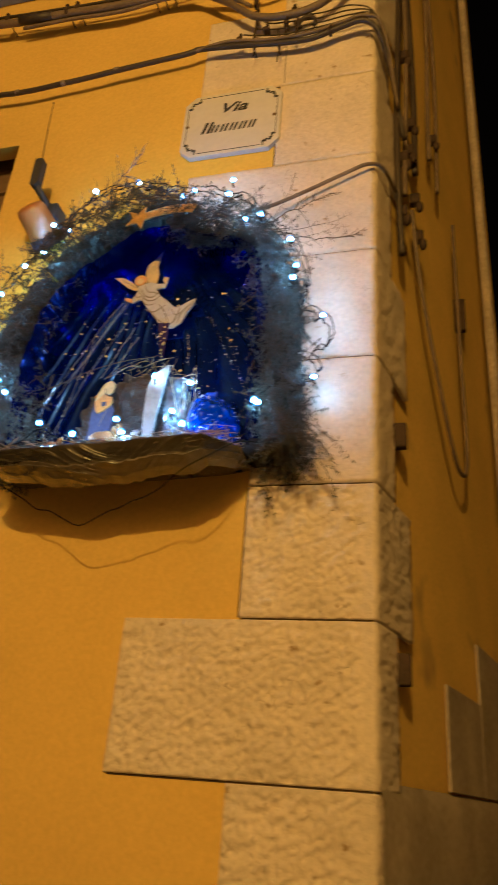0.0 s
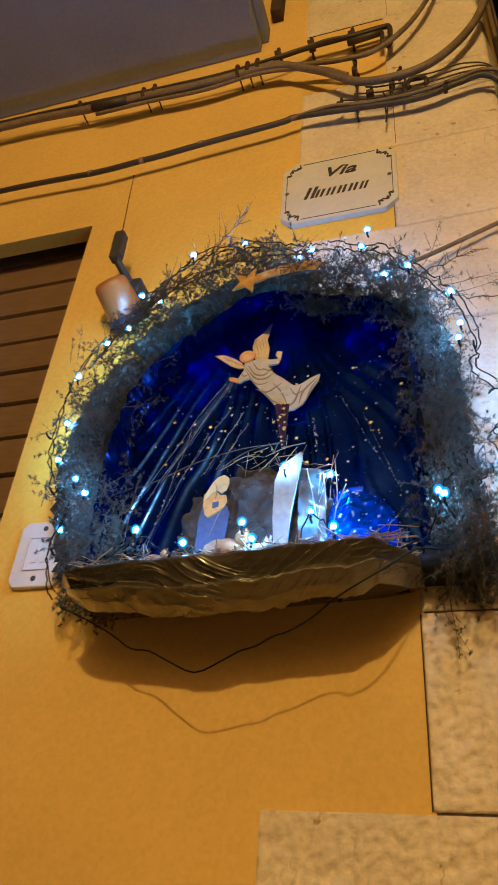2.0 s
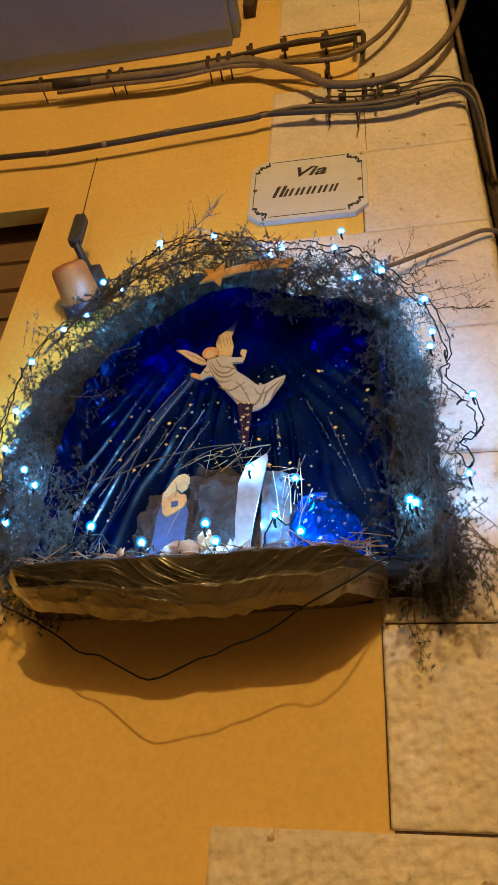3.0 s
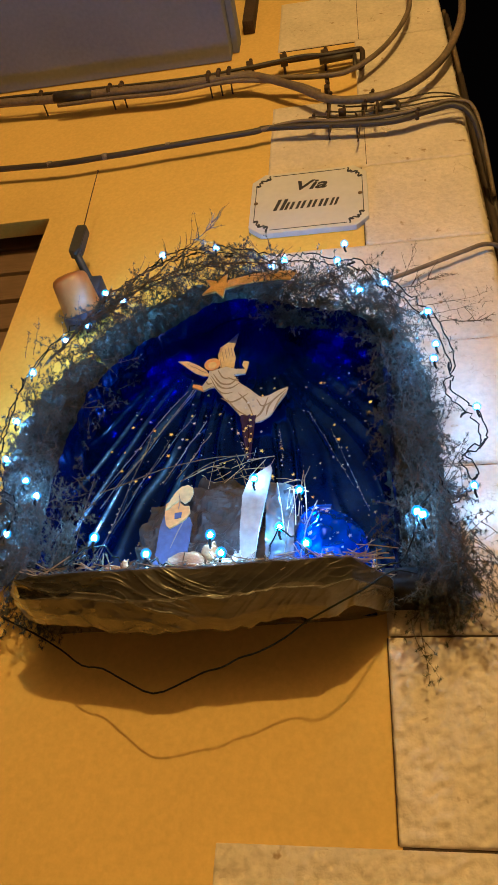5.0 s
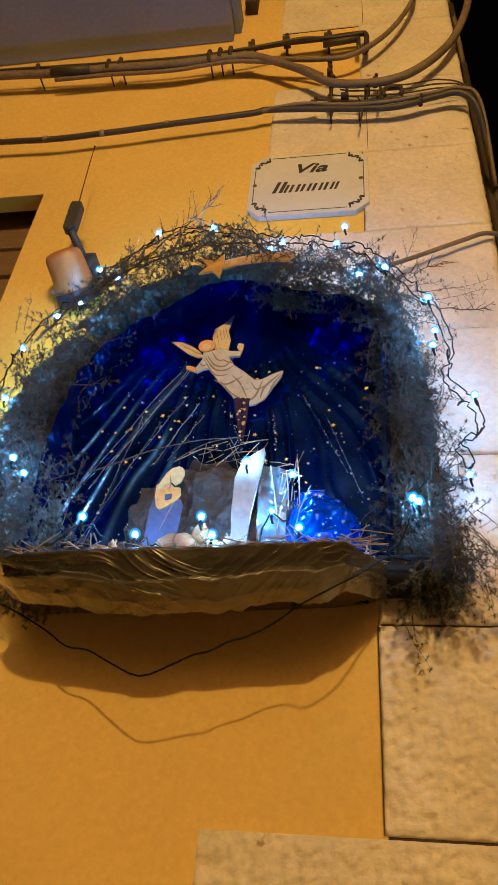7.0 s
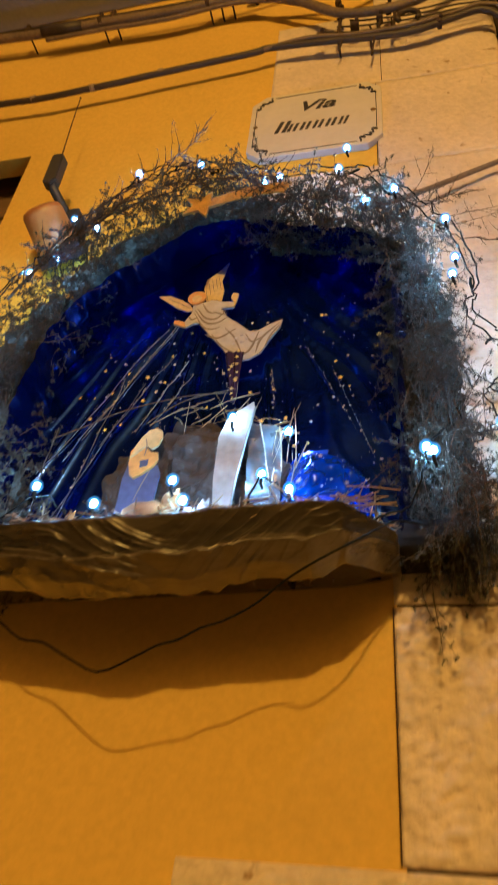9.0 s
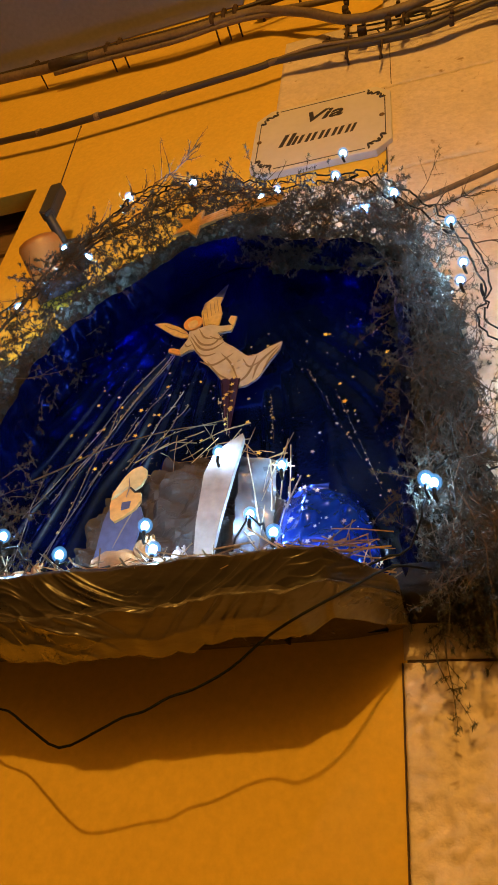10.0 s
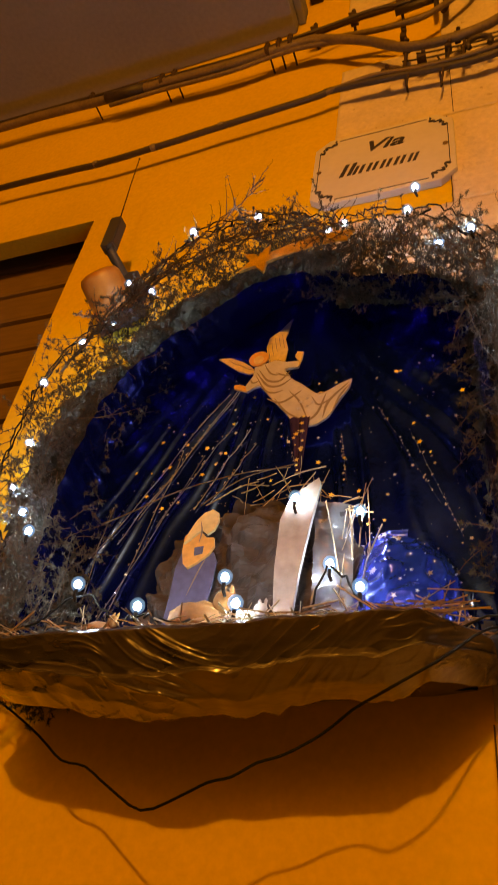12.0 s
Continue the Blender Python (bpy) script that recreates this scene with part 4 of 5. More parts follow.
robe = [(-1.253, 3.232), (-1.198, 3.246), (-1.164, 3.234), (-1.135, 3.232), (-1.133, 3.21), (-1.169, 3.208), (-1.147, 3.172), (-1.116, 3.145), (-1.079, 3.109), (-1.054, 3.111), (-1.024, 3.13), (-0.994, 3.142), (-0.998, 3.116), (-1.021, 3.077), (-1.044, 3.03), (-1.073, 3.009), (-1.121, 3.006), (-1.143, 3.045), (-1.171, 3.082), (-1.2, 3.121), (-1.229, 3.161), (-1.245, 3.158), (-1.263, 3.147), (-1.27, 3.168), (-1.253, 3.202)]
slab(bm, robe, 2.392, 2.398, 0)
slab(bm, [(-1.263, 3.147), (-1.27, 3.168), (-1.286, 3.176), (-1.301, 3.178), (-1.301, 3.166), (-1.28, 3.155)], 2.3915, 2.397, 2)
slab(bm, [(-1.133, 3.21), (-1.135, 3.232), (-1.146, 3.25), (-1.141, 3.268), (-1.124, 3.262), (-1.126, 3.24)], 2.3915, 2.397, 1)
slab(bm, [(-1.251, 3.219), (-1.264, 3.242), (-1.293, 3.267), (-1.33, 3.29), (-1.367, 3.293), (-1.341, 3.27), (-1.303, 3.236), (-1.271, 3.218)], 2.3985, 2.403, 1)
slab(bm, [(-1.218, 3.247), (-1.232, 3.307), (-1.227, 3.343), (-1.202, 3.364), (-1.176, 3.357), (-1.182, 3.335), (-1.171, 3.293), (-1.174, 3.246)], 2.3985, 2.403, 1)
slab(bm, [(-1.202, 3.364), (-1.176, 3.357), (-1.168, 3.409)], 2.3985, 2.403, 3)
slab(bm, [(-1.244 + 0.027 * math.cos(a), 3.258 + 0.026 * math.sin(a)) for a in np.linspace(0, 2 * math.pi, 16, endpoint=False)], 2.387, 2.3912, 2)
slab(bm, [(-1.243 + 0.014 * math.cos(a), 3.252 + 0.015 * math.sin(a)) for a in np.linspace(0, 2 * math.pi, 12, endpoint=False)], 2.3855, 2.3868, 1)
def stroke(bm, pts, w, y, mat):
    q = spline([(x, 0, z) for x, z in pts], 5)
    side = []
    for i, p in enumerate(q):
        d = (q[min(i + 1, len(q) - 1)] - q[max(i - 1, 0)]).normalized()
        t = i / (len(q) - 1)
        n = Vector((-d.z, 0, d.x)) * w * (0.25 + 3 * t * (1 - t))
        side.append((p + n, p - n))
    slab(bm, [(a.x, a.z) for a, b in side] + [(b.x, b.z) for a, b in side[::-1]], y, y + 0.0006, mat)
for line in ([(-1.238, 3.218), (-1.211, 3.177), (-1.178, 3.17), (-1.155, 3.198)], [(-1.244, 3.21), (-1.21, 3.16), (-1.177, 3.152), (-1.147, 3.172)], [(-1.205, 3.113), (-1.166, 3.094), (-1.118, 3.124)], [(-1.115, 3.012), (-1.075, 3.04), (-1.054, 3.105)], [(-1.058, 3.028), (-1.046, 3.078), (-1.0, 3.132)]):
    stroke(bm, line, 0.0034, 2.3912, 4)
for line in ([(-1.245, 3.20), (-1.215, 3.145), (-1.19, 3.13), (-1.165, 3.135)], [(-1.19, 3.20), (-1.165, 3.185), (-1.15, 3.185)], [(-1.225, 3.235), (-1.205, 3.20), (-1.18, 3.19)], [(-1.185, 3.11), (-1.15, 3.06), (-1.11, 3.03)], [(-1.15, 3.13), (-1.12, 3.09), (-1.095, 3.03)], [(-1.09, 3.10), (-1.07, 3.07), (-1.035, 3.09)], [(-1.035, 3.05), (-1.02, 3.09), (-0.998, 3.125)], [(-1.26, 3.19), (-1.25, 3.175), (-1.235, 3.18)]):
    stroke(bm, line, 0.0026, 2.3910, 4)
for x, z in ((-1.115, 3.085), (-1.10, 3.095), (-1.085, 3.08), (-1.098, 3.07), (-1.07, 3.095), (-1.12, 3.065)):
    slab(bm, star_points(x, z, 0.0055, x * 90), 2.3895, 2.3905, 6)
stroke(bm, robe + robe[:1], 0.0004, 2.3908, 5)
for x, z in ((-1.225, 3.30), (-1.219, 3.325), (-1.211, 3.34), (-1.202, 3.35), (-1.192, 3.35)):
    stroke(bm, [(x, z), (x + 0.006, z - 0.03), (x + 0.012, z - 0.055)], 0.0010, 2.3978, 4)
for x, z in ((-1.335, 3.282), (-1.305, 3.262)):
    stroke(bm, [(x, z), (x + 0.02, z - 0.018), (x + 0.05, z - 0.035)], 0.0010, 2.3978, 4)
tagged(part("angel_cutout", bm, [ROBE, WING, FLESH, BLUECARD, FOLD, OUTLINE, STAR_SILVER], smooth=False), "painted card angel cut-out with tan wings hung on foil", "figure")

bm = bmesh.new()
slab(bm, [(-1.315, 2.385), (-1.306, 2.53), (-1.306, 2.593), (-1.298, 2.633), (-1.27, 2.60), (-1.229, 2.625), (-1.219, 2.602), (-1.221, 2.557), (-1.225, 2.50), (-1.235, 2.385)], 2.303, 2.308, 1)
slab(bm, [(-1.295, 2.627), (-1.296, 2.662), (-1.282, 2.674), (-1.264, 2.673), (-1.246, 2.655), (-1.231, 2.654), (-1.227, 2.634), (-1.236, 2.617), (-1.261, 2.597), (-1.278, 2.588), (-1.288, 2.598)], 2.296, 2.3025, 0)
slab(bm, [(-1.293, 2.640), (-1.285, 2.668), (-1.273, 2.694), (-1.258, 2.712), (-1.240, 2.718), (-1.226, 2.708), (-1.223, 2.690), (-1.230, 2.668), (-1.243, 2.659), (-1.257, 2.671), (-1.270, 2.660), (-1.280, 2.650)], 2.290, 2.2955, 2)
slab(bm, [(-1.268, 2.632), (-1.249, 2.634), (-1.249, 2.618), (-1.266, 2.614)], 2.2935, 2.2958, 1)
stroke(bm, [(-1.262, 2.69), (-1.256, 2.665), (-1.258, 2.64)], 0.0016, 2.2890, 3)
stroke(bm, [(-1.24, 2.62), (-1.255, 2.58), (-1.27, 2.53)], 0.0016, 2.3020, 3)
tagged(part("kneeling_cutout", bm, [FLESH, BLUECARD, WING, FOLD], smooth=False), "kneeling card figure in orange and blue beside the grotto", "figure")

bm = bmesh.new()
slab(bm, [(-1.068, 2.39), (-1.082, 2.55), (-1.082, 2.66), (-1.066, 2.712), (-1.012, 2.752), (-1.008, 2.738), (-1.022, 2.64), (-1.034, 2.55), (-1.046, 2.39)], 2.262, 2.272, 0)
tagged(part("standing_cutout", bm, [PALECARD], smooth=False), "tall pale card figure leaning in the grotto mouth", "figure")
bm = bmesh.new()
def scrap_place(u, v):
    x, z = -1.018 + 0.07 * u - 0.012 * v, 2.375 + 0.36 * v
    d = 0.02 * (1 - abs(nz((x, 0, z), 22))) + 0.008 * nz((x, 2, z), 50)
    return (x, 2.325 - d + 0.03 * u, z)
grid(bm, 16, 50, scrap_place)
tagged(part("plastic_scrap", bm, SCRAP), "crumpled pale grey plastic strip inside the grotto", "plastic sheet")

def animal(name, at, size, mat, label):
    bm = bmesh.new()
    x, y, z = at
    lump(bm, (x, y, z), (size, size * 0.6, size * 0.55))
    lump(bm, (x + size * 0.9, y - size * 0.2, z + size * 0.45), (size * 0.35, size * 0.3, size * 0.36))
    for d in (-0.12, 0.14):
        lump(bm, (x + size * (0.9 + d), y - size * 0.1, z + size * 0.85), (size * 0.08, size * 0.06, size * 0.22), seg=8)
    for d in (-0.5, 0.4):
        lump(bm, (x + size * d, y - size * 0.45, z - size * 0.35), (size * 0.3, size * 0.2, size * 0.2), seg=8)
    for v in bm.verts:
        v.co += Vector((nz(v.co, 60), nz(v.co, 70), nz(v.co, 65))) * size * 0.09
    return tagged(part(name, bm, mat), label, "figurine")
animal("ox_figurine", (-1.185, 2.20, 2.425), 0.058, OXTAN, "small tan figurine of a lying ox")
animal("lamb_figurine", (-1.098, 2.19, 2.415), 0.036, PALECARD, "small white figurine of a lamb in straw")
animal("dog_figurine", (-1.365, 2.19, 2.405), 0.032, OXTAN, "small orange figurine of an animal in straw")

comet = thing("comet_star", (-1.19, 2.2, 3.42), "gold glitter comet star fixed above the niche", "ornament")
bm = bmesh.new()
slab(bm, star_points(-1.195, 3.408, 0.062, 0.35), 2.192, 2.20)
for v in bm.verts:
    v.co.y += 0.05 * (v.co.z - 3.41)
part("star", bm, GILT, comet, smooth=False)
for k in range(4):
    bm = bmesh.new()
    q = spline([(-1.17, 2.195, 3.43 - 0.008 * k), (-1.08, 2.185, 3.438 - 0.010 * k), (-1.0, 2.172, 3.425 - 0.010 * k), (-0.945 - 0.006 * k, 2.165, 3.41 - 0.010 * k)], 6)
    vs = [(bm.verts.new(p + Vector((0, 0, 0.005))), bm.verts.new(p - Vector((0, 0, 0.005))), bm.verts.new(p + Vector((0, 0.004, -0.005))), bm.verts.new(p + Vector((0, 0.004, 0.005)))) for p in q]
    for a, b in zip(vs, vs[1:]):
        for i in range(4):
            bm.faces.new((a[i], b[i], b[(i + 1) % 4], a[(i + 1) % 4]))
    part("tail_ray", bm, GILT, comet)

# ---- straw ----
def sticks(name, count, seed, place, mat, label, lengths, r):
    rg = random.Random(seed)
    V, F = [], []
    for _ in range(count):
        p, d = place(rg)
        L = rg.uniform(*lengths)
        d = Vector(d).normalized()
        bend = Vector((rg.gauss(0, 0.12), rg.gauss(0, 0.12), rg.gauss(0, 0.12)))
        a = d.orthogonal().normalized()
        b = d.cross(a)
        n0 = len(V)
        rr = r * rg.uniform(0.5, 1.3)
        for t in (0, 0.5, 1):
            c = Vector(p) + d * L * (t - 0.5) + bend * L * (t * (1 - t))
            for k in range(3):
                V.append(tuple(c + (a * math.cos(k * 2.094) + b * math.sin(k * 2.094)) * rr))
        for s in (0, 3):
            for k in range(3):
                F.append((n0 + s + k, n0 + s + (k + 1) % 3, n0 + s + 3 + (k + 1) % 3, n0 + s + 3 + k))
    return tagged(raw(name, V, F, mat), label, "straw", kind="stuff")
def on_shelf(rg):
    x = rg.uniform(-1.54, -0.74)
    y = rg.uniform(2.11, 2.40)
    return (x, y, lerp_table(x, TOPZ) + 0.05 * (y - 2.11) + rg.uniform(0.003, 0.026)), (rg.gauss(0, 1), rg.gauss(0, 0.7), max(-0.3, min(0.4, rg.gauss(0.05, 0.2))))
sticks("straw_bed", 900, 3, on_shelf, STRAW, "loose dry straw strewn over the shelf", (0.03, 0.11), 0.0014)
def on_grotto(rg):
    x = rg.uniform(-1.22, -0.93) if rg.random() < 0.85 else rg.uniform(-1.28, -0.93)
    z = 2.80 - 1.6 * abs(x + 1.06) ** 2 * (1 if x < -1.06 else 5)
    return (x, rg.uniform(2.30, 2.38), z + rg.gauss(0, 0.012)), (rg.gauss(0, 1), rg.gauss(0, 0.4), rg.gauss(0, 0.45))
sticks("straw_thatch", 40, 4, on_grotto, STRAW, "straw thatch on the roof of the grotto", (0.03, 0.095), 0.0014)
def by_grotto(rg):
    return (rg.uniform(-0.99, -0.91), rg.uniform(2.27, 2.35), rg.uniform(2.42, 2.74)), (rg.gauss(0, 0.35), rg.gauss(0, 0.3), 1)
sticks("straw_bundle", 16, 6, by_grotto, STRAW, "upright straw stalks at the grotto's side", (0.05, 0.18), 0.0015)
bm = bmesh.new()
tube(bm, spline([(-1.47, 2.25, 2.675), (-1.40, 2.25, 2.703), (-1.33, 2.25, 2.735), (-1.26, 2.26, 2.765), (-1.17, 2.27, 2.79), (-1.08, 2.28, 2.80)], 5), 0.0019, 8, 0.6)
tube(bm, spline([(-1.25, 2.25, 2.70), (-1.20, 2.25, 2.74), (-1.15, 2.26, 2.775), (-1.06, 2.27, 2.80)], 5), 0.0016, 8, 0.7)
tagged(part("bent_twig", bm, TWIG), "bent dry twig arching over the grotto", "twig")

# ---- fern garland ----
class Sprig:
    def __init__(self, seed):
        self.V, self.F, self.SV, self.SF = [], [], [], []
        self.g = random.Random(seed)

    def stem(self, pts, r):
        n0, g = len(self.SV), self.g
        for i, p in enumerate(pts):
            rr = r * (1 - 0.7 * i / (len(pts) - 1))
            d = pts[min(i + 1, len(pts) - 1)] - pts[max(i - 1, 0)]
            a = d.orthogonal().normalized()
            b = d.normalized().cross(a)
            for k in range(3):
                self.SV.append(tuple(p + (a * math.cos(k * 2.094) + b * math.sin(k * 2.094)) * rr))
        for i in range(len(pts) - 1):
            for k in range(3):
                s = n0 + 3 * i
                self.SF.append((s + k, s + (k + 1) % 3, s + 3 + (k + 1) % 3, s + 3 + k))

    def rnd(self):
        g = self.g
        return Vector((g.gauss(0, 1), g.gauss(0, 1), g.gauss(0, 1))).normalized()

    def needles(self, p, axis, n, size):
        g = self.g
        for _ in range(n):
            d = (self.rnd() + axis * 0.35).normalized()
            w = d.orthogonal().normalized() * 0.0007
            L = size * g.uniform(0.6, 1.3)
            n0 = len(self.V)
            self.V += [tuple(p + w), tuple(p - w), tuple(p + d * L)]
            self.F.append((n0, n0 + 1, n0 + 2))

    def clamp(self, p):
        if p.y > W - 0.012:
            p.y = W - 0.012
        return p

    def frond(self, p, d, L, droop=0.2, dense=1.0, size=0.012):
        g = self.g
        d = Vector(d).normalized()
        n = max(5, int(L / 0.02))
        pts = [self.clamp(Vector(p))]
        for i in range(n):
            d = (d + self.rnd() * 0.16 + Vector((0, 0, -droop / n))).normalized()
            pts.append(self.clamp(pts[-1] + d * L / n))
        self.stem(pts, 0.0012)
        for i in range(1, len(pts)):
            t = i / (len(pts) - 1)
            ax = (pts[i] - pts[i - 1]).normalized()
            self.needles(pts[i], ax, int(8 * dense + 1), size * 0.8)
            if t < 0.25:
                continue
            for _ in range(2):
                if g.random() > 0.8 * dense:
                    continue
                sd = (ax * 0.5 + self.rnd()).normalized()
                sl = L * 0.34 * (1.15 - t) * g.uniform(0.6, 1.2)
                m = max(2, int(sl / 0.012))
                q = [pts[i].copy()]
                for _ in range(m):
                    sd = (sd + self.rnd() * 0.2).normalized()
                    q.append(self.clamp(q[-1] + sd * sl / m))
                self.stem(q, 0.0007)
                for s in q[1:]:
                    self.needles(s, sd, int(8 * dense + 1), size * 0.7)

    def done(self, thing_ob):
        tagged(raw("foliage", self.V, self.F, FERN, thing_ob), kind="stuff")
        tagged(raw("stem_tangle", self.SV, self.SF, TWIG, thing_ob), kind="stuff")

def band(name, path, count, seed, half, label, droop=0.3, lengths=(0.10, 0.22), depth=(2.16, 2.42), back=True, mat=0.08, mat_off=0.0, mat_from=0.0, mat_to=1.0):
    ob = thing(name, (path[0][0], 2.4, path[0][1]), label, "fern garland", "fern garlands")
    s = Sprig(seed)
    line = spline([(x, 0, z) for x, z in path], 10)
    # ragged dark sheet, added so the lit wall doesn't show through the fern
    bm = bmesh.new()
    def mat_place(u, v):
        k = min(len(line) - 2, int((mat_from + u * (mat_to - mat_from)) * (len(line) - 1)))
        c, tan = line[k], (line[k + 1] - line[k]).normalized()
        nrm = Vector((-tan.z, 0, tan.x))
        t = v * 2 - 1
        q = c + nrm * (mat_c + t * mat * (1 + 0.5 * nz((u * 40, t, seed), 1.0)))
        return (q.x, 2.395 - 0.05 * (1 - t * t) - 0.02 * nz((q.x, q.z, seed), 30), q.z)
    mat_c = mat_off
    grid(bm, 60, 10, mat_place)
    part("dark_backing", bm, BACKING, ob, "dark sheet added behind the fern to hide the lit wall")
    for i in range(count):
        k = s.g.randrange(len(line) - 1)
        c, tan = line[k], (line[k + 1] - line[k]).normalized()
        nrm = Vector((-tan.z, 0, tan.x))
        behind = back and i % 2
        p = c + nrm * max(-1.0, min(1.0, s.g.gauss(0, 0.45))) * half
        if behind:
            p += nrm * max(0.0, mat_off) * 0.8
        p.y = s.g.uniform(2.36, 2.43) if behind else s.g.uniform(*depth)
        d = tan * s.g.choice((-1, 1)) * s.g.uniform(0.2, 1) + nrm * s.g.gauss(0, 0.5) + Vector((0, s.g.gauss(-0.1, 0.35), s.g.gauss(0, 0.3)))
        s.frond(p, d, s.g.uniform(*lengths) * (0.9 if behind else 1.0), droop, size=0.014 if behind else 0.012)
    return ob, s

ob, s = band("fern_garland", [(-1.57, 2.41), (-1.595, 2.5), (-1.66, 2.67), (-1.70, 2.9), (-1.665, 3.1), (-1.57, 3.25)], 900, 21, 0.095, "dusty asparagus-fern garland hanging down beside the niche", lengths=(0.06, 0.12), mat=0.105, mat_off=0.06, mat_from=0.25)
for k in range(3):
    s.frond((-1.62 + 0.02 * k, 2.32, 2.41), (-0.4 + 0.08 * k, -0.05, -0.6), 0.085, 0.6)
for x, z, dx, dz, L in ((-1.765, 3.17, 0.02, 1, 0.15), (-1.79, 3.16, -0.1, 1, 0.11), (-1.58, 3.1, 1, 0.1, 0.17), (-1.60, 2.95, 1, -0.1, 0.17)):
    s.frond((x, 2.2, z), (dx, -0.05, dz), L, 0.1, 0.7)
s.done(ob)
ob, s = band("fern_garland", [(-1.60, 3.27), (-1.49, 3.39), (-1.33, 3.485), (-1.17, 3.53), (-1.02, 3.50)], 400, 22, 0.05, "thinning brownish fern garland with bare twigs over the niche", 0.0, (0.05, 0.10), depth=(2.16, 2.32), back=False, mat=0.088, mat_off=0.062)
s.done(ob)
ob, s = band("fern_garland", [(-1.04, 3.41), (-0.92, 3.395), (-0.80, 3.365), (-0.70, 3.30), (-0.64, 3.21)], 520, 23, 0.05, "dense grey-green fern garland on the upper corner of the niche", 0.1, (0.05, 0.11), depth=(2.16, 2.34), back=False, mat=0.03, mat_off=0.035)
for x, z, dx, dz, L in ((-0.66, 3.36, 0.6, 0.9, 0.22), (-0.62, 3.30, 1, 0.25, 0.26), (-0.72, 3.40, 0.2, 1, 0.14), (-0.84, 3.44, -0.1, 1, 0.12), (-0.60, 3.26, 1, 0.05, 0.22)):
    s.frond((x, 2.24, z), (dx, 0.1, dz), L, 0.0, 0.55)
s.done(ob)
ob, s = band("fern_garland", [(-0.65, 3.22), (-0.63, 3.05), (-0.625, 2.85), (-0.615, 2.65), (-0.60, 2.5), (-0.60, 2.40)], 980, 24, 0.075, "thick dusty fern garland hanging beside the niche over the planter", 0.3, (0.06, 0.12), mat=0.075, mat_off=-0.01, mat_to=0.8)
for k in range(20):
    s.frond((-0.62 + 0.006 * k, s.g.uniform(2.16, 2.36), 2.44 + 0.1 * s.g.random()), (0.2 + 0.03 * k, s.g.gauss(0, 0.3), -0.35 - 0.3 * s.g.random()), s.g.uniform(0.14, 0.24), 0.9, 0.8)
for k in range(2):
    s.frond((-0.675 + 0.02 * k, 2.38, 2.36), (-0.05, 0.1, -1), 0.15, 0.3, 1.0)
s.done(ob)

# bare twigs over the top
def bough(pts, r, seed, count, label):
    g = random.Random(seed)
    ob = thing("bare_branch", pts[0], label, "branch", "bare branches")
    bm = bmesh.new()
    q = spline(pts, 6)
    q = [p + Vector((g.gauss(0, 0.003), g.gauss(0, 0.003), g.gauss(0, 0.003))) for p in q]
    tube(bm, q, r, 6, 0.35)
    part("limb", bm, TWIG, ob)
    s = Sprig(seed)
    for _ in range(count):
        k = g.randrange(2, len(q) - 1)
        tan = (q[k] - q[k - 1]).normalized()
        d = (tan + s.rnd() * 0.8).normalized()
        L = g.uniform(0.03, 0.10)
        line = [q[k].copy()]
        for _ in range(4):
            d = (d + s.rnd() * 0.25).normalized()
            line.append(line[-1] + d * L / 4)
        s.stem(line, 0.0016)
        for p in line[1:]:
            s.needles(p, d, 3, 0.010)
    s.done(ob)
bough([(-1.72, 2.25, 3.22), (-1.58, 2.2, 3.40), (-1.45, 2.18, 3.49), (-1.34, 2.17, 3.54), (-1.28, 2.16, 3.62), (-1.21, 2.15, 3.72)], 0.0036, 31, 34, "thorny bare branch rising above the niche")
bough([(-1.76, 2.27, 3.20), (-1.62, 2.22, 3.33), (-1.48, 2.2, 3.42), (-1.33, 2.2, 3.49), (-1.15, 2.2, 3.52), (-0.98, 2.2, 3.50)], 0.004, 32, 40, "dark bent branch laid along the garland")
bough([(-1.60, 2.2, 3.30), (-1.45, 2.17, 3.40), (-1.30, 2.16, 3.47), (-1.12, 2.16, 3.47), (-0.95, 2.16, 3.43)], 0.003, 33, 40, "thin bare branch woven into the garland")
bough([(-1.52, 2.18, 3.32), (-1.40, 2.16, 3.45), (-1.31, 2.15, 3.56), (-1.25, 2.15, 3.60)], 0.0025, 34, 18, "thin bare branch woven into the garland")
bough([(-0.70, 2.25, 3.33), (-0.6, 2.3, 3.33), (-0.5, 2.36, 3.35), (-0.40, 2.42, 3.40), (-0.33, 2.43, 3.44)], 0.0025, 35, 14, "thin stray branch reaching over the corner stones")
bough([(-0.68, 2.25, 3.36), (-0.60, 2.32, 3.47), (-0.53, 2.38, 3.57), (-0.47, 2.42, 3.64)], 0.002, 36, 20, "thin stray branch reaching over the corner stones")

# ---- fairy lights ----
lights = thing("fairy_lights", (-1.15, 2.25, 2.4), "string of lit cool-white LED lights on dark green flex", "fairy lights")
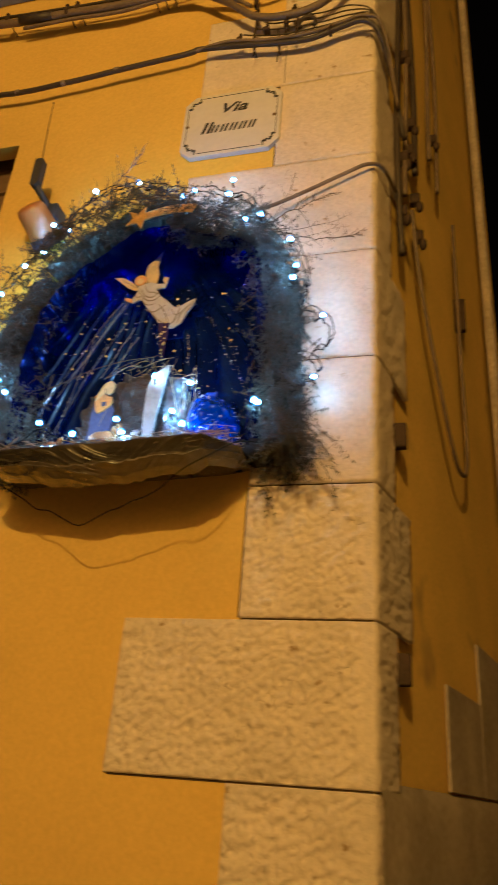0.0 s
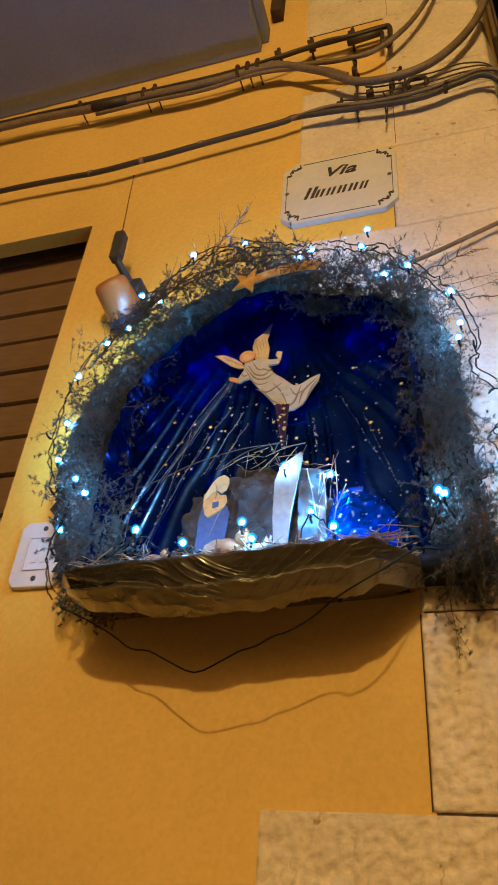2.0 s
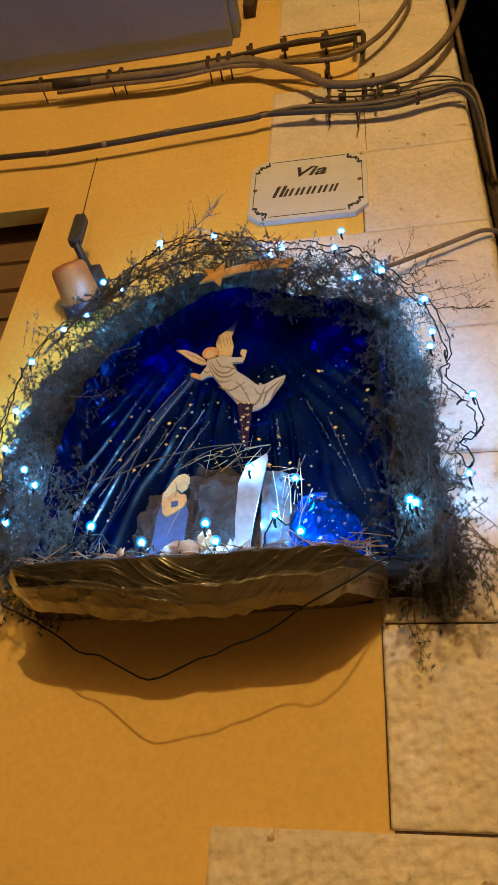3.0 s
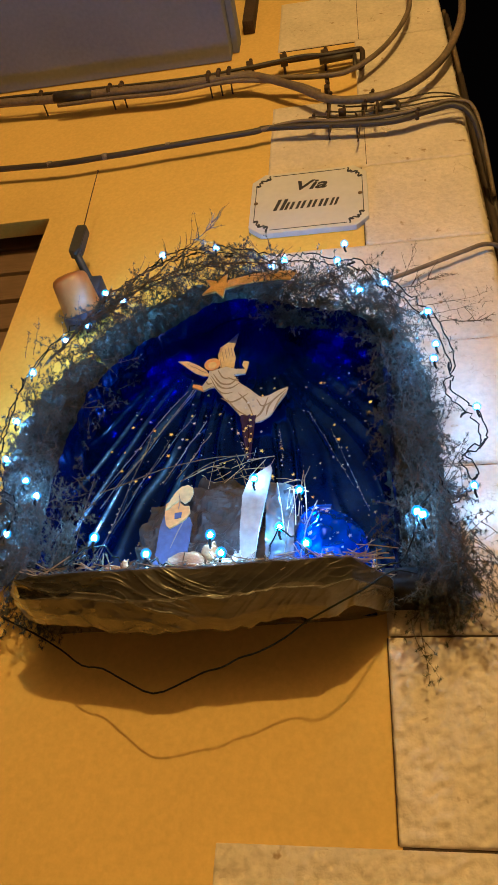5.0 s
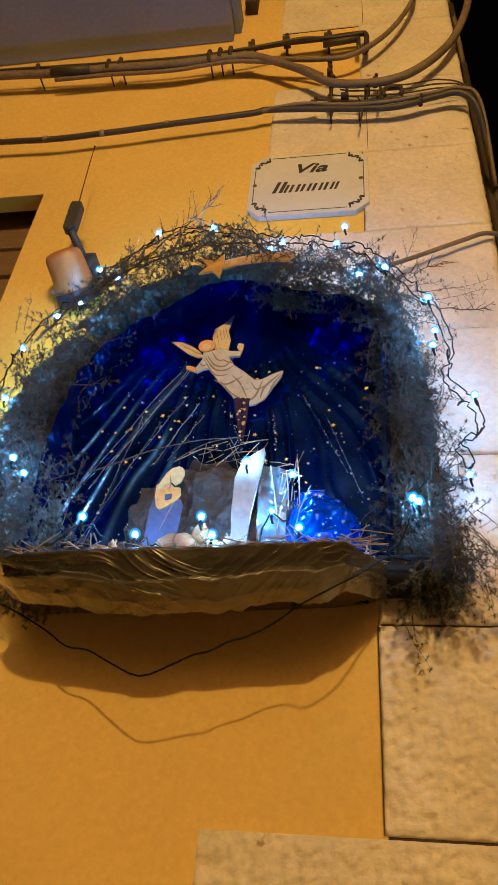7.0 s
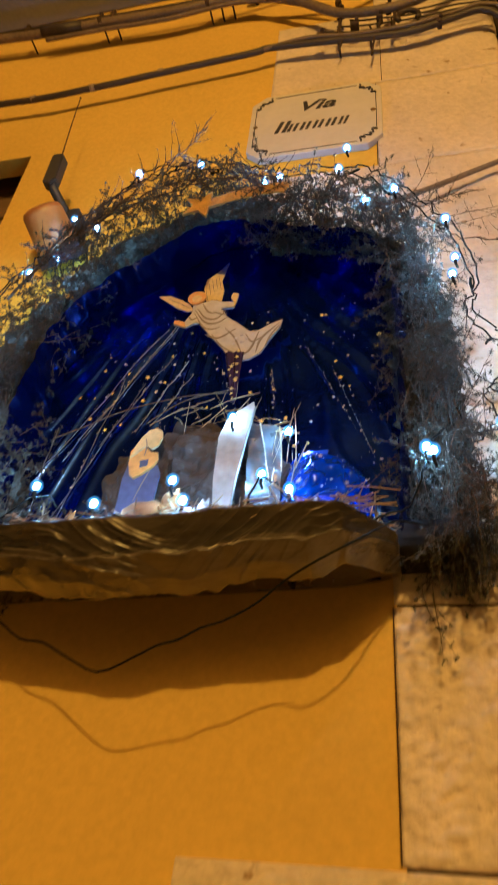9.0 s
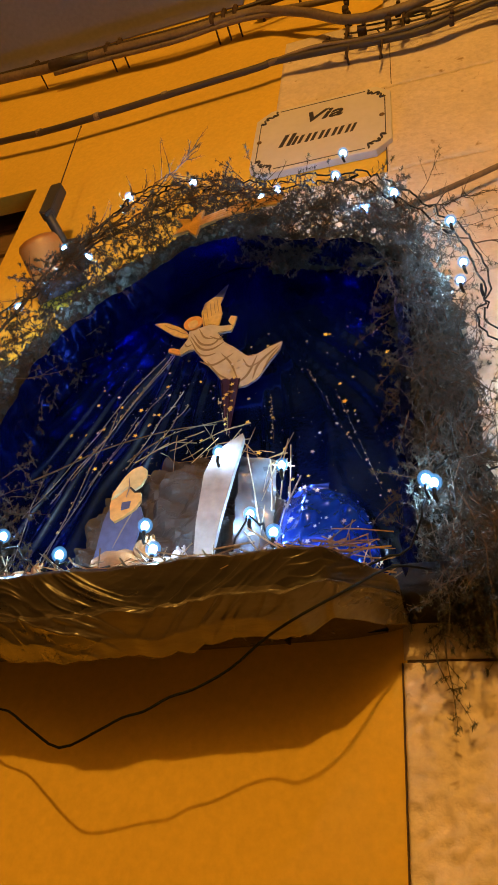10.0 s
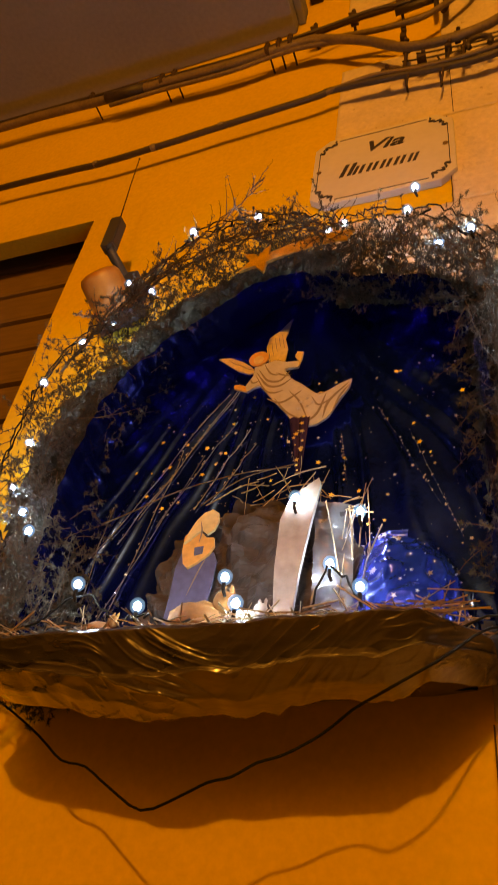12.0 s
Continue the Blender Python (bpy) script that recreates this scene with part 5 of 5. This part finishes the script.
OUTER = [(-1.70, 2.28, 2.36), (-1.74, 2.27, 2.50), (-1.69, 2.24, 2.62), (-1.77, 2.26, 2.70), (-1.82, 2.27, 2.86), (-1.835, 2.28, 3.0), (-1.80, 2.26, 3.14), (-1.73, 2.25, 3.27), (-1.66, 2.27, 3.37), (-1.57, 2.24, 3.46), (-1.47, 2.2, 3.50), (-1.39, 2.165, 3.525), (-1.30, 2.17, 3.55), (-1.22, 2.185, 3.57), (-1.13, 2.2, 3.555), (-1.03, 2.22, 3.54), (-0.98, 2.24, 3.56), (-0.90, 2.2, 3.50), (-0.83, 2.18, 3.44), (-0.76, 2.18, 3.42), (-0.68, 2.165, 3.30), (-0.60, 2.2, 3.24), (-0.55, 2.22, 3.17), (-0.52, 2.26, 3.05), (-0.535, 2.28, 2.98), (-0.46, 2.36, 2.95), (-0.45, 2.36, 2.86), (-0.51, 2.34, 2.80), (-0.49, 2.36, 2.73), (-0.56, 2.28, 2.62), (-0.60, 2.25, 2.66)]
INNER = [(-0.60, 2.25, 2.66), (-0.64, 2.17, 2.54), (-0.70, 2.2, 2.42), (-0.84, 2.18, 2.40), (-0.906, 2.20, 2.45), (-0.985, 2.28, 2.56), (-1.02, 2.24, 2.42), (-1.10, 2.16, 2.40), (-1.14, 2.20, 2.46), (-1.20, 2.15, 2.40), (-1.27, 2.16, 2.42), (-1.33, 2.18, 2.42), (-1.42, 2.18, 2.475), (-1.50, 2.16, 2.40), (-1.58, 2.19, 2.42)]
for pts, seed in ((OUTER, 1), ([(x + 0.012, y - 0.012, z + 0.012) for x, y, z in OUTER], 2), (INNER, 3)):
    g = random.Random(seed)
    q = [p + Vector((g.gauss(0, 0.004), g.gauss(0, 0.004), g.gauss(0, 0.004))) for p in spline(pts, 7)]
    bm = bmesh.new()
    tube(bm, q, 0.0021, 6)
    part("flex", bm, CORD, lights)
BULBS = [(-1.391, 2.161, 3.548), (-1.22, 2.185, 3.592), (-0.797, 2.13, 3.475), (-0.822, 2.166, 3.445), (-0.684, 2.158, 3.313), (-0.757, 2.20, 3.34), (-0.571, 2.17, 3.19), (-0.565, 2.22, 3.055), (-0.555, 2.22, 3.11), (-1.586, 2.21, 3.443), (-1.535, 2.25, 3.445), (-1.657, 2.285, 3.374), (-1.782, 2.252, 3.145), (-1.705, 2.253, 3.28), (-0.94, 2.31, 2.699), (-1.052, 2.25, 2.70), (-0.985, 2.285, 2.572), (-0.906, 2.193, 2.471), (-0.652, 2.15, 2.52), (-0.640, 2.145, 2.508), (-1.275, 2.150, 2.430), (-1.418, 2.165, 2.487), (-0.462, 2.285, 2.928), (-0.494, 2.32, 2.697), (-1.855, 2.36, 3.039), (-1.85, 2.36, 2.89), (-1.651, 2.25, 2.675), (-1.725, 2.28, 2.576), (-1.715, 2.28, 2.75), (-1.001, 2.25, 3.575), (-1.04, 2.24, 3.54), (-1.13, 2.165, 2.485), (-1.095, 2.145, 2.425)]
bm = bmesh.new()
lump(bm, (0, 0, 0), (0.0066, 0.0066, 0.0076), seg=10)
bulb_mesh = bpy.data.meshes.new("bulb")
bm.to_mesh(bulb_mesh)
bm.free()
bulb_mesh.materials.append(BULB)
# three nested shells draw the bulb's glow, fading outwards
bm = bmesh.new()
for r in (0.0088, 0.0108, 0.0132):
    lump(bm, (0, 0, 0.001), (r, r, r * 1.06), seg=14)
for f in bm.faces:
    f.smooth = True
halo_mesh = bpy.data.meshes.new("bulb_halo")
bm.to_mesh(halo_mesh)
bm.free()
halo_mesh.materials.append(HALO)
bm = bmesh.new()
tube(bm, [(0, 0, -0.008), (0, 0, -0.022), (0.004, 0.003, -0.034)], 0.004, 8, 0.7)
socket_mesh = bpy.data.meshes.new("socket")
bm.to_mesh(socket_mesh)
bm.free()
socket_mesh.materials.append(CORD)
for p in BULBS:
    b = new("bulb", bulb_mesh)
    b.parent, b.location = lights, Vector(p) - lights.location
    s = new("socket", socket_mesh)
    s.parent, s.location = b, (0, 0, 0)
    c = new("bulb_halo", halo_mesh)
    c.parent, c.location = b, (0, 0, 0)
# unlit stubs along the flex
g = random.Random(9)
q = spline(OUTER, 7)
for k in range(8, len(q) - 6, 11):
    s = new("socket", socket_mesh)
    s.parent, s.location = lights, q[k] - lights.location
    s.rotation_euler = (g.uniform(-1, 1), g.uniform(-2.5, 2.5), g.uniform(0, 6))
